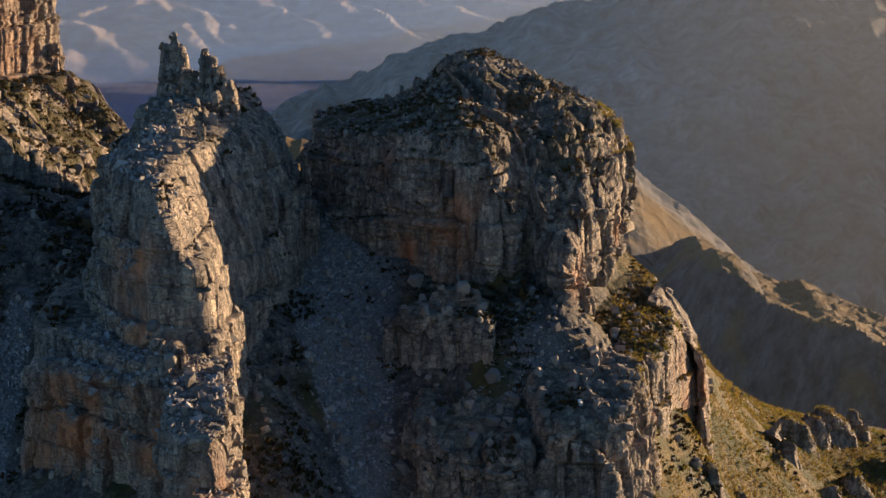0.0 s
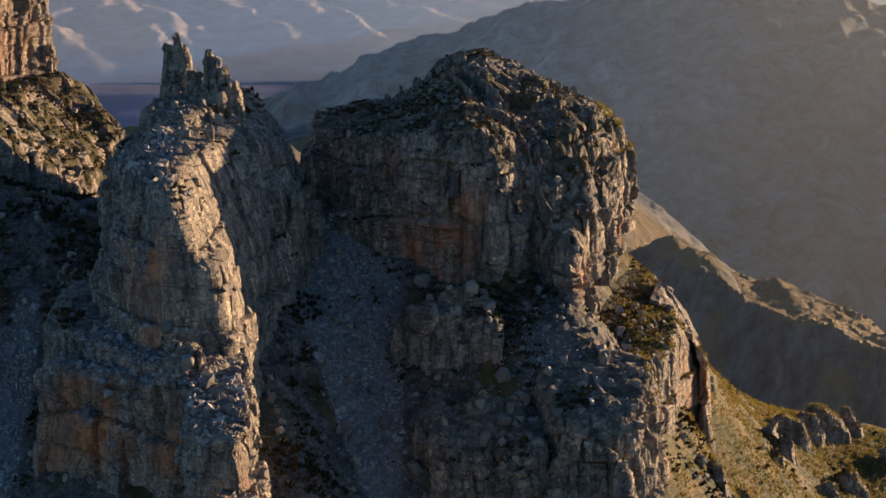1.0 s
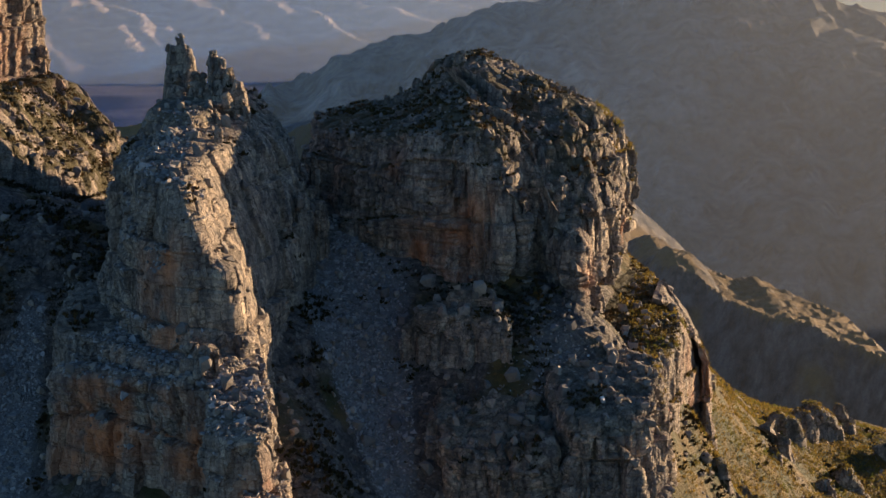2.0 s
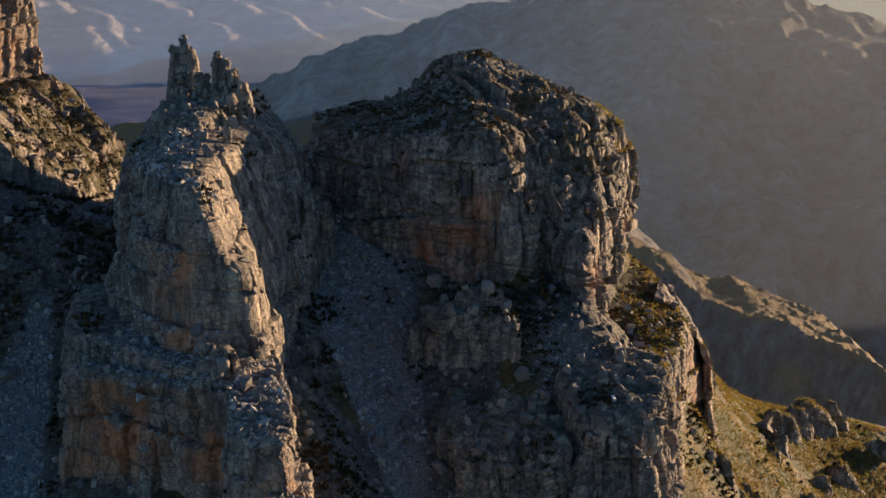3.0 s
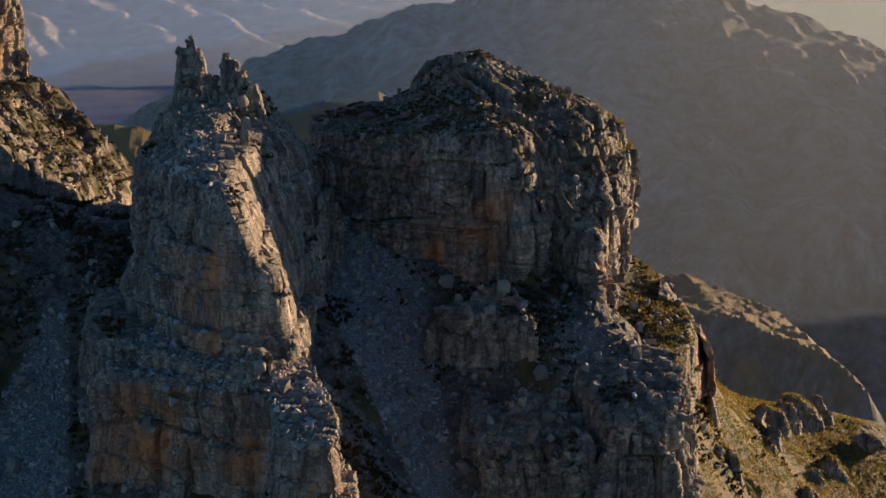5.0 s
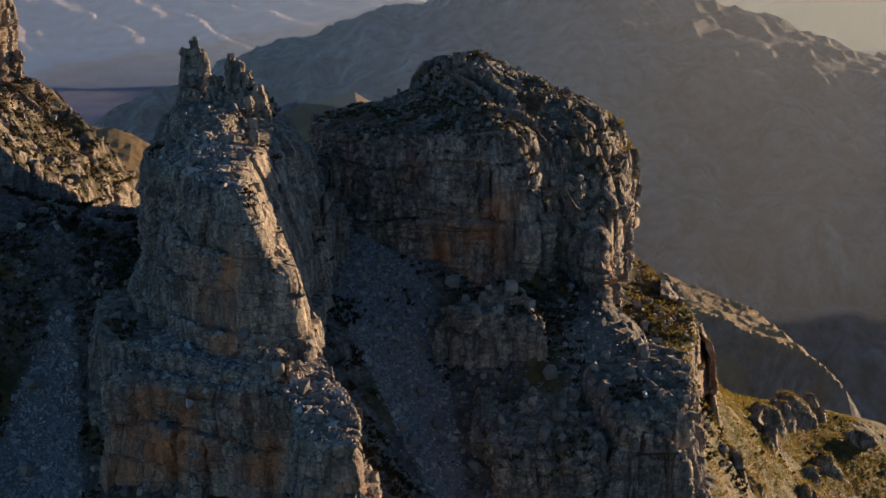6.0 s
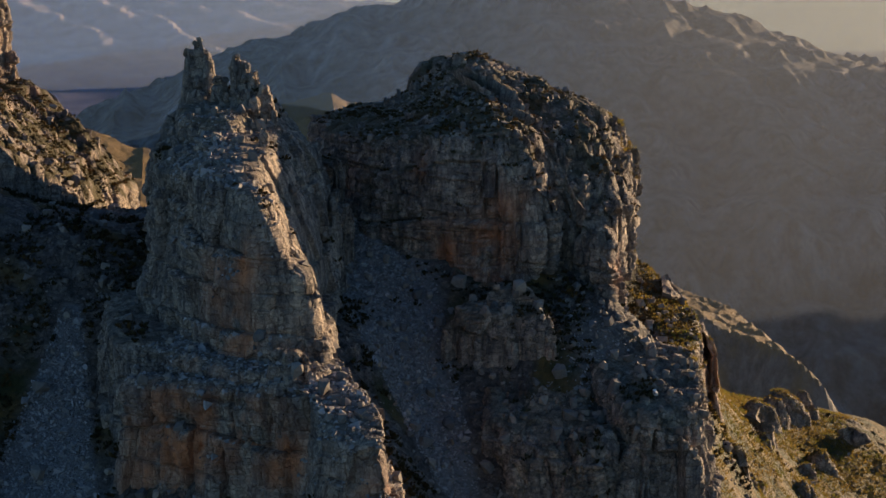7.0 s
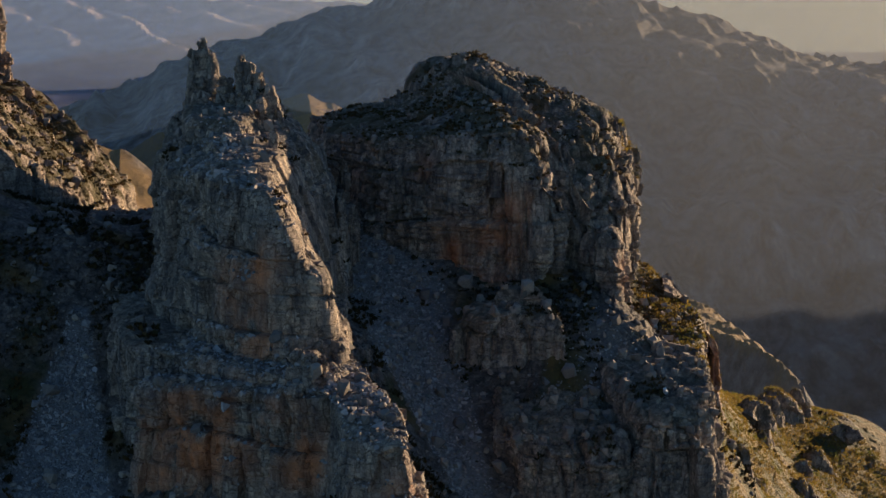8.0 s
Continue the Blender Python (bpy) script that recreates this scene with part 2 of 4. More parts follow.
def rounded_outline(corners, spacing, soften):
    """A closed line through the corners of a plan, evenly stepped, its corners softened over some metres."""
    c = np.array(corners, float)
    d = np.linalg.norm(np.roll(c, -1, 0) - c, axis=1)
    at = np.r_[0, np.cumsum(d)]
    count = max(24, int(at[-1] / spacing))
    closed = np.vstack([c, c[:1]])
    # the side turned away from the open valley needs few steps
    fine = np.linspace(0, at[-1], 4000)
    tx, ty = np.gradient(np.interp(fine, at, closed[:, 0])), np.gradient(np.interp(fine, at, closed[:, 1]))
    weight = np.where(-tx / (np.hypot(tx, ty) + 1e-9) > 0.35, 0.2, 1.0)
    weight = np.convolve(np.r_[weight[-60:], weight, weight[:60]], np.ones(121) / 121, "valid")
    run = np.r_[0, np.cumsum(weight[:-1])]
    count = max(24, int(at[-1] / spacing * run[-1] / 4000))
    s = np.interp(np.linspace(0, run[-1], count, endpoint=False), run, fine)
    line = np.stack([np.interp(s, at, closed[:, 0]), np.interp(s, at, closed[:, 1])], 1)
    width = max(1, int(soften / (at[-1] / count)))
    for _ in range(2):
        line = sum(np.roll(line, k, 0) for k in range(-width, width + 1)) / (2 * width + 1)
    return line


def mass_form(corners, foot, top, profile, spine, spacing=0.25, soften=2.0, dome=0.0, rim=1.0, cap=1.0):
    """A rock mass: walls that rise from foot along a profile of (share of height, metres inwards), and a top that closes
    on a spine (x0, y0, x1, y1). top: height at (x, y)."""
    line = rounded_outline(corners, spacing, soften)
    tang = np.roll(line, -1, 0) - np.roll(line, 1, 0)
    inward = np.stack([-tang[:, 1], tang[:, 0]], 1)
    inward /= np.linalg.norm(inward, axis=1, keepdims=True)
    x0, y0, x1, y1 = spine
    ax, ay = x1 - x0, y1 - y0
    along = np.clip(((line[:, 0] - x0) * ax + (line[:, 1] - y0) * ay) / (ax * ax + ay * ay + 1e-9), 0, 1)
    core = np.stack([x0 + along * ax, y0 + along * ay], 1)
    room = np.linalg.norm(core - line, axis=1, keepdims=True)
    hs, ins = np.array([q[0] for q in profile]), np.array([q[1] for q in profile])
    height = float(np.mean(top(line[:, 0], line[:, 1]))) - foot
    walls = max(8, int((height + ins[-1] - ins[0]) / spacing))
    rows = []
    for h in np.linspace(0, 1, walls):
        inset = np.interp(h, hs, ins)
        toward = (core - line) / (room + 1e-9)
        step = np.minimum(inset, room * 0.9)
        xy = line + (0.5 * inward + 0.5 * toward) * step
        zt = top(xy[:, 0], xy[:, 1]) - rim
        rows.append(np.column_stack([xy, foot + h * (zt - foot)]))
    edge = rows[-1][:, :2]
    left = float(np.mean(np.linalg.norm(core - edge, axis=1)))
    caps = max(6, int(left / spacing * cap))
    for s in np.linspace(0, 1, caps + 1)[1:] ** (1.0 if cap == 1 else 1.5):
        xy = edge + (core - edge) * s
        rise = rim * (1 - (1 - min(1.0, s * left / max(rim * 1.5, 0.3))) ** 2)
        zt = top(xy[:, 0], xy[:, 1]) - rim + rise + dome * (1 - (1 - s) ** 2)
        rows.append(np.column_stack([xy, zt]))
    return np.stack(rows, 1)


def plane_top(x0, y0, z0, gx=0.0, gy=0.0):
    return lambda x, y: z0 + gx * (x - x0) + gy * (y - y0)


def empty_thing(name, x, y, z, label, category, group="", kind=""):
    ob = new(name)
    ob.location = (x, y, z)
    ob.empty_display_size = 0.5
    return tagged(ob, label, category, group, kind)


def under(ob, parent):
    ob.parent = parent
    ob.matrix_parent_inverse = Matrix.Translation(-Vector(parent.location))
    return ob


def rock_part(name, parent, form, seed, label="", material=None, **how):
    q, fields = rock_skin(form, True, seed, **how)
    ob = under(new(name, quad_mesh(name, q, True, material or ROCK, fields)), parent)
    return tagged(ob, label) if label else ob


# ================================================================ ground
# heights of the slopes between the rocks: a smooth sheet over these landmarks
LAND = np.array([
    (-15, 188, 161), (-14, 162, 147.0), (-12, 156, 143.5), (-11, 149, 139.5), (-9, 145, 137.5), (-6, 120, 127), (-20, 212, 166), (-18, 250, 140),
    (-20.5, 157.5, 152.6), (-17, 148, 146), (-15.6, 140, 143.8), (-19, 165, 153.6), (-17.4, 172.5, 153.4),
    (-52, 166, 153), (-49, 156, 147), (-55, 151, 143.5), (-52, 110, 124), (-58, 179, 164), (-50.5, 179, 161.8), (-50, 198, 163), (-48, 225, 156), (-57, 204, 164), (-75, 205, 168), (-70, 180, 168), (-45, 260, 130),
    (5, 173, 156), (0, 160, 146.5), (-4, 167, 149), (13, 162, 148.5), (22, 166, 148), (2, 155, 145), (23, 182, 148.5), (29, 197, 148), (30.3, 210, 152), (36, 198, 140), (35, 181, 134.5), (31, 172, 134), (27, 160, 130),
    (47, 210, 126.5), (40.3, 189, 124), (50.5, 206.6, 122.6), (56.6, 204, 114.6), (66.4, 232, 113), (70.4, 223.8, 109.2), (85.6, 246.8, 109), (120, 280, 92), (60, 165, 98), (4, 141, 126), (17, 139, 120), (-30, 112, 118), (-32, 128, 138),
    (100, 180, 72), (50, 290, 95), (0, 290, 120),
], float)


def sheet_over(points):
    """A thin-plate surface: its height at any x, y."""
    xy = points[:, :2] / 40.0

    def kernel(r):
        return r * r * np.log(r + 1e-6)

    n = len(points)
    r = np.linalg.norm(xy[:, None] - xy[None], axis=-1)
    a = np.zeros((n + 3, n + 3))
    a[:n, :n] = kernel(r) + np.eye(n) * 0.01
    a[:n, n:] = np.column_stack([np.ones(n), xy])
    a[n:, :n] = a[:n, n:].T
    w = np.linalg.solve(a, np.r_[points[:, 2], 0, 0, 0])

    def height(x, y):
        x, y = np.asarray(x, float) / 40.0, np.asarray(y, float) / 40.0
        z = w[n] + w[n + 1] * x + w[n + 2] * y
        for k in range(n):
            z = z + w[k] * kernel(np.hypot(x - xy[k, 0], y - xy[k, 1]))
        return z

    return height


land = sheet_over(LAND)


def graded(lo, hi, step, far_lo, far_hi):
    """Even steps from lo to hi, growing ones beyond."""
    out = list(np.arange(lo, hi, step))
    gap = step
    while out[-1] < far_hi:
        gap *= 1.25
        out.append(out[-1] + gap)
    gap = step
    while out[0] > far_lo:
        gap *= 1.25
        out.insert(0, out[0] - gap)
    return np.array(out)


gx, gy = np.meshgrid(graded(-76, 96, 0.5, -2600, 2600), graded(130, 258, 0.5, -1500, 4800), indexing="ij")
beyond = np.clip(np.maximum(np.maximum(-85 - gx, gx - 100), np.maximum(105 - gy, gy - 262)) / 160, 0, 1)
beyond = beyond * beyond * (3 - 2 * beyond)
held = land(np.clip(gx, -120, 140), np.clip(gy, 90, 300))
base = np.stack([gx, gy, held * (1 - beyond) - (150 + 180 * np.exp(-(((gy - 900) / 450) ** 2))) * beyond], -1)
gn = normals_of(base, False)
r2, e2, _ = joints(base, 2.4, 1.8, 900, 0.3)
r3, e3, _ = joints(base, 0.9, 0.8, 930, 0.5)
tongue = np.clip(171 - gy, 0.01, 99)
scree_l = np.exp(-(((gx + 53.6 + 0.10 * tongue) / (0.8 + 0.22 * tongue)) ** 4)) * (gy < 171)
scree_m = np.exp(-(((gx + 9.8 + 0.22 * (gy - 154)) / (3.6 + 0.2 * np.clip(gy - 154, -8, 99))) ** 4) - ((gy - 168) / 23) ** 6)
scree_r = 0.6 * np.exp(-(((gx - 12) / 4) ** 2) - ((gy - 160) / 7) ** 2)
scree = np.maximum(np.maximum(scree_l, scree_m), scree_r)
lump = 0.5 * fractal(gx / 9, gy / 9, 0 * gx, 901, 4)
knob = np.clip(fractal(gx / 5, gy / 5, 0 * gx, 905, 3) * 1.3 + 0.1, 0, 1) * (1 - scree) * (1 - 0.55 * np.clip((gx - 26) / 8, 0, 1))
base[..., 2] += lump + knob * (1.1 * (r2 - 0.35) - 0.4 * np.exp(-(e2 / 0.25) ** 2)) + (0.3 * (r3 - 0.5)) * (1 - 0.6 * scree)
grassy = np.clip(fractal(gx / 5, gy / 5, 0 * gx, 910, 4) * 1.2 + 0.35 + np.clip((gx - 22) / 6, 0, 0.9) + 0.35 * np.clip((gx - 24) / 6, 0, 1) - (0.9 - 0.5 * np.clip((gx - 22) / 6, 0, 1)) * knob, 0, 1)
grassy = np.clip(grassy - 1.6 * scree, 0, 1)
ground = new("ground", quad_mesh("ground", base, False, SLOPE, {"tone": 0.6 * r2 + 0.4 * r3, "stain": 0 * gx, "plants": grassy, "gravel": np.clip(scree * 1.6 - 0.2, 0, 1)}))
tagged(ground, "steep mountainside of rock, scree and dry grass", "ground", kind="structure")

# ================================================================ the butte
butte = empty_thing("butte", 4, 205, 155, "massive grey sandstone butte, shaded cliffs under a domed top", "rock formation")
outline = [(-21, 204), (-18, 196), (-15.5, 190), (-9, 183.5), (-2.5, 178.5), (2.0, 175.8), (5.2, 175.6), (6.6, 175), (8.2, 176.2), (10.8, 179.8), (12.2, 177.4), (13.4, 174.6), (15.8, 171.6),
           (17.6, 172.6), (18.9, 176.6), (21.4, 183.2), (23.9, 188.6), (26.4, 193.4), (28.6, 201), (30, 214), (24, 232), (6, 240), (-14, 234), (-22, 220)]


def butte_top(x, y):
    """A cliff edge in front, a crest behind it and a rough slope between the two."""
    crest = np.interp(x, (-22, -17.5, -13, -8, -3.6, 0, 3.3, 6.8, 10.7, 15.7, 22, 27, 30), (174, 175.6, 176.6, 177.0, 179.2, 182.8, 184.2, 184.6, 182.8, 179.6, 177.2, 174.0, 169))
    edge = np.interp(x, (-20, -15, -9, -3, 2.5, 7.5, 10.7, 14.7, 19.2, 24, 28), (172.5, 173.8, 175.2, 176.6, 177.0, 175.0, 174.0, 173.8, 173.0, 172, 169))
    line = np.interp(x, (-20, -15, -9, -3, 2.5, 7.5, 10.7, 14.7, 19.2, 24, 28), (198, 191.5, 185.5, 182, 178, 181.5, 185.5, 187.5, 188.5, 194, 200))
    back = np.clip((y - line) / (214 - 12 * np.clip((x - 12) / 5, 0, 1) - line), 0, 1)
    return np.maximum(edge + (crest - edge) * back ** 0.9 - 1.05 * np.clip(line - y, 0, 99) - 0.12 * np.clip(y - 218, 0, 99), 160)


form = mass_form(outline, 146, butte_top, [(0, -1.5), (0.3, -0.5), (0.72, 0.2), (0.9, 0.6), (1, 1.6)], (0, 210, 8, 219), 0.225, 0.4, rim=0.9)
form[..., 0] -= np.clip((form[..., 0] - 19) / 5, 0, 1) * 0.3 * np.clip(164 - form[..., 2], 0, 14)
pillars = np.clip((form[..., 0] - 0.5) / 4, 0, 1) * np.clip((230 - form[..., 1]) / 10, 0, 1) * (1 - 0.65 * np.clip((form[..., 0] - 18) / 3, 0, 1)) * np.clip((form[..., 2] - 155) / 7, 0.1, 1) * 0.75
rock_part("cliff", butte, form, 100, column=1.3 * pillars, rough=1.0 - 0.62 * pillars, plants=0.8, slab=0.9 - 0.6 * pillars)

for k, (x, y, z, w, d, foot) in enumerate([(5.5, 178.2, 172.5, 1.7, 2.0, 156), (8.6, 177.6, 169.0, 1.6, 1.8, 154), (10.9, 183.6, 171.5, 1.5, 2.0, 156), (14.2, 182.0, 169.0, 1.5, 2.0, 156),
                                         (16.2, 176.5, 163.5, 1.5, 2.0, 150), (18.4, 180.0, 166.5, 1.4, 1.8, 152), (21.4, 187.0, 169.0, 1.6, 2.2, 154),
                                         (23.8, 194.8, 168.5, 1.6, 2.2, 158), (26.2, 199.6, 168.5, 1.6, 2.4, 159), (1.0, 179.0, 175.8, 1.3, 1.6, 168)]):
    turn_by = -0.42 + 0.25 * (hashed(k, 1, 2, 5) - 0.5)
    c, q = math.cos(turn_by), math.sin(turn_by)
    ring = [(a * w * (0.9 + 0.25 * hashed(k, m, 3, 6)), b * d * (0.9 + 0.25 * hashed(k, m, 4, 6))) for m, (a, b) in enumerate([(-1, -0.75), (0.55, -1), (0.95, -0.6), (1, 1), (-1, 1)])]
    form = mass_form([(x + a * c - b * q, y + a * q + b * c) for a, b in ring], foot, plane_top(x, y, z, -0.2, 0.3), [(0, -0.4), (0.8, 0.0), (0.94, 0.3), (1, 0.8)], (x - 0.2, y, x + 0.2, y), 0.17, 0.3, rim=0.6)
    rock_part("column", butte, form, 130 + 7 * k, rough=0.85, broad=0.35, plants=0.3)

# ================================================================ the pinnacle ridge
fin = empty_thing("pinnacle_ridge", -33, 165, 150, "narrow jagged sandstone ridge crowned by split towers", "rock formation")


def fin_top(x, y):
    xs = x - 3.4 * np.clip((x + 36) / 8, 0, 1)
    return 175.6 + 0.11 * (y - 146) - 0.22 * np.clip(xs + 31.5, 0, 99) - 0.5 * np.clip(-36.5 - x, 0, 99) - 0.8 * np.clip(xs + 26.5, 0, 99)


form = mass_form([(-44.5, 166), (-40.6, 158), (-38, 150.2), (-34.6, 145.2), (-31.6, 142.6), (-28.0, 141.6), (-26.9, 142.6), (-26.5, 149), (-25.0, 161), (-23.0, 168.5), (-20.6, 178), (-19.2, 186), (-20, 195), (-28, 199), (-39, 198), (-45, 186)],
                 148, fin_top, [(0, -1.6), (0.35, -0.8), (0.65, 0), (0.9, 0.2), (1, 0.6)], (-34, 156, -32, 196), 0.19, 0.35, cap=0.9, rim=0.5)
high = np.clip(form[..., 2] - 166, 0, 99)
east = np.clip((form[..., 0] + 36) / 8, 0, 1)
form[..., 0] -= east * (0.38 * high - 0.16 * np.clip(166 - form[..., 2], 0, 6))
form[..., 0] += east * 1.3 * np.clip(167.6 - form[..., 2], 0, 1) * np.clip((156 - form[..., 1]) / 6, 0, 1)
form[..., 0] += np.clip((-37 - form[..., 0]) / 6, 0, 1) * 0.06 * np.clip(form[..., 2] - 158, 0, 99)
form[..., 1] += np.clip((152 - form[..., 1]) / 5, 0, 1) * 0.36 * high
facet = np.clip((form[..., 0] + 34.5) / 2, 0, 1) * np.clip((170 - form[..., 1]) / 4, 0, 1) * np.clip((form[..., 2] - 158) / 3, 0, 1)
rock_part("upper_wall", fin, form, 200, plants=0.25, broad=0.35 - 0.28 * facet, rough=0.95 - 0.58 * facet)
form = mass_form([(-48, 153), (-43, 148), (-38.5, 143.4), (-34.2, 138.6), (-29.5, 133.8), (-26.6, 133.8), (-24.2, 136.6), (-23.0, 144), (-23.2, 157), (-22.3, 165), (-19.8, 172), (-17.5, 181), (-18, 195), (-24, 201), (-41, 200), (-48, 188), (-50, 168)],
                 136, lambda x, y: 157.2 + 0.7 * np.clip((x + 33) / 4, 0, 1) - 0.5 * np.clip(x + 25.5, 0, 9) + 0.03 * (y - 140), [(0, -1.5), (0.5, -0.5), (1, 0.5)], (-31, 146, -32, 192), 0.205, 0.5, cap=0.4, rim=0.7)
rock_part("middle_wall", fin, form, 220, plants=0.25, broad=0.4, rough=1.0)
form = mass_form([(-47, 145), (-42.3, 141.2), (-36.4, 137.4), (-31.2, 134.4), (-28.4, 132.4), (-27.4, 127), (-27.0, 121.5), (-24.4, 118.2), (-20.8, 117.8), (-19.4, 121.5), (-20.3, 128), (-21.6, 137), (-23, 152), (-40, 156)],
                 136, lambda x, y: 156.2 + 1.2 * np.clip((x + 32) / 4, 0, 1) - 0.22 * np.clip(126 - y, 0, 99) - 0.08 * np.clip(-34 - x, 0, 99), [(0, -1.2), (0.5, -0.4), (1, 0.5)], (-24, 124, -30, 146), 0.175, 0.5, rim=0.7)
rock_part("lower_wall", fin, form, 240, plants=0.25, broad=0.4, rough=1.0)
form = mass_form([(-41, 175), (-38, 172), (-33, 169.5), (-29.9, 174), (-28.8, 184), (-31, 194), (-41, 195)], 171, lambda x, y: 180.0 + 0.03 * (y - 175) - 0.4 * np.clip(x + 32, 0, 9), [(0, -0.8), (1, 1.0)], (-36, 178, -35, 190), 0.17, 0.6)
rock_part("summit_block", fin, form, 260, rough=0.7, broad=0.3)


def shard(name, parent, x, y, foot, z, w, d, seed, spacing=0.14):
    """An upright splinter of rock with a pointed, uneven head."""
    w, d = w * 1.25, d * 1.2
    ring = [(math.cos(a) * w * (0.8 + 0.4 * hashed(seed, m, 3, 6)), math.sin(a) * d * (0.8 + 0.4 * hashed(seed, m, 4, 6))) for m, a in enumerate(np.linspace(0.3, 0.3 + 2 * math.pi, 6, endpoint=False))]
    slope = (hashed(seed, 9, 9, 9) - 0.5) * 1.2
    form = mass_form([(x + a, y + b) for a, b in ring], foot, lambda u, v: z + slope * (u - x), [(0, -0.35 * w), (0.6, 0.05 * w), (0.88, 0.25 * w), (1, 0.55 * w)], (x - 0.1, y, x + 0.1, y), spacing, 0.2, rim=0.2)
    return rock_part(name, parent, form, seed, rough=0.42, broad=0.0, plants=0.0, slab=0.1)


for k, (x, y, foot, z, w, d) in enumerate([
        (-38.7, 191.0, 176, 187.2, 1.15, 1.4), (-37.6, 191.3, 176, 188.3, 1.2, 1.5), (-36.2, 190.6, 176, 186.9, 0.9, 1.2), (-37.6, 190.2, 176, 184.4, 1.5, 1.6), (-37.4, 189.6, 175, 182.4, 1.9, 1.9),
        (-32.3, 187.0, 175, 186.8, 1.05, 1.3), (-31.2, 186.2, 175, 185.7, 1.0, 1.3), (-30.1, 185.2, 174, 184.6, 1.0, 1.3), (-29.0, 184.0, 172, 182.8, 1.1, 1.4), (-28.0, 182.8, 173, 180.5, 0.8, 1.2),
        (-30.4, 181.5, 174, 181.5, 0.8, 1.2), (-31.8, 181.0, 174, 180.6, 1.1, 1.3), (-34.4, 187.5, 174, 183.6, 1.5, 1.4), (-33.6, 184.5, 174, 182.0, 2.0, 1.8), (-30.6, 184.0, 172, 182.2, 2.1, 2.0), (-37.2, 190.0, 174, 183.6, 2.1, 1.9), (-29.8, 166.6, 172, 179.2, 0.75, 1.0), (-28.9, 137.0, 153, 160.0, 1.9, 1.8), (-26.9, 136.2, 153, 159.6, 0.8, 0.9)]):
    shard("tower", fin, x, y, foot, z, w, d, 270 + 3 * k)
for k, (x, y, foot, z, w, d) in enumerate([(-19.3, 186.2, 157, 172.0, 1.2, 1.6), (-20.8, 189, 157, 171.0, 1.1, 1.6), (-22.3, 186, 160, 174.6, 1.3, 2.0), (-24.5, 182, 162, 175.8, 1.3, 2.0), (-18.2, 184.5, 156, 166.5, 1.1, 1.5), (-20.6, 178.0, 156, 168.5, 1.2, 1.8)]):
    shard("pillar", fin, x, y, foot, z, w, d, 330 + 3 * k, 0.17)

for k, (x, y, up, w, d) in enumerate([(-6.6, 217, 2.5, 0.9, 1.0), (-3.7, 216.6, 2.2, 0.8, 0.9), (-8.8, 215, 1.8, 0.9, 1.0), (-16.8, 214, 1.6, 0.9, 1.2), (0.8, 215, 1.8, 1.0, 1.2), (2.6, 214, 1.8, 1.3, 1.5), (4.0, 192, 1.4, 0.8, 1.0),
                                      (9.5, 190, 1.8, 0.8, 1.1), (13.0, 192, 1.9, 0.8, 1.2), (18.0, 195, 1.6, 0.8, 1.1), (21.5, 198, 1.8, 0.9, 1.1), (24.5, 201, 1.6, 0.9, 1.2), (15.5, 203, 1.6, 0.8, 1.0)]):
    z = float(butte_top(x, y))
    shard("pinnacle", butte, x, y, z - 6, z + up - 1.2, w, d, 500 + 3 * k, 0.17)

# ================================================================ outcrops below the butte
outcrop = empty_thing("block_outcrop", 0, 166, 146, "square grey sandstone outcrop split by upright cracks", "rock outcrop")
form = mass_form([(-6.9, 168.2), (-5.6, 166.0), (-1, 164.0), (4.2, 162.3), (6.6, 162.2), (7, 168), (3, 174), (-5, 174)], 142, plane_top(0, 163, 154.8, 0.08, 0.12), [(0, -0.5), (0.9, 0.0), (1, 0.6)], (-2, 168, 3, 168), 0.17, 0.6)
rock_part("wall", outcrop, form, 300, plants=0.4, rough=0.7, broad=0.4)
form = mass_form([(-2.2, 168.4), (1.0, 167.4), (4.6, 167.2), (5.6, 171), (0, 173.5)], 152, plane_top(1, 168, 157.6, 0.05, 0.1), [(0, -0.3), (0.9, 0.0), (1, 0.5)], (0.5, 170, 2.5, 170), 0.17, 0.4, rim=0.5)
rock_part("slab", outcrop, form, 305, plants=0.3, rough=0.6, broad=0.3)
buttress = empty_thing("lower_buttress", 17, 158, 130, "broken grey buttress with loose blocks on top", "rock outcrop")
form = mass_form([(10.5, 149), (13, 146.5), (19.5, 146.5), (23, 150.5), (25, 156), (27, 166), (22, 172), (10, 166)], 128, lambda x, y: 147.0 + 0.25 * np.clip(y - 150, -9, 3) + 0.12 * np.clip(y - 153, 0, 99), [(0, -2), (0.6, -0.5), (1, 1)], (15, 157, 20, 160), 0.18, 0.8)
rock_part("wall", buttress, form, 320, column=0.5, plants=0.4)
low_cliff = empty_thing("lower_cliff", 2, 155, 130, "dark shaded cliff below the outcrop", "rock outcrop")
form = mass_form([(-5, 154), (-2, 149.5), (7, 147), (10, 148.5), (10, 164), (-4, 164)], 130, plane_top(2, 150, 143.5, 0.0, 0.3), [(0, -2), (0.6, -0.5), (1, 1)], (0, 157, 5, 157), 0.18, 0.8)
rock_part("wall", low_cliff, form, 340, column=0.5, plants=0.4)
spur = empty_thing("spur_cliff", 35, 192, 140, "grassy spur edged by an orange-stained cliff", "rock outcrop")


def spur_top(x, y):
    return 149.8 + 0.15 * (y - 185) - 0.2 * (x - 26) - 1.1 * np.clip(x - 32, 0, 99)


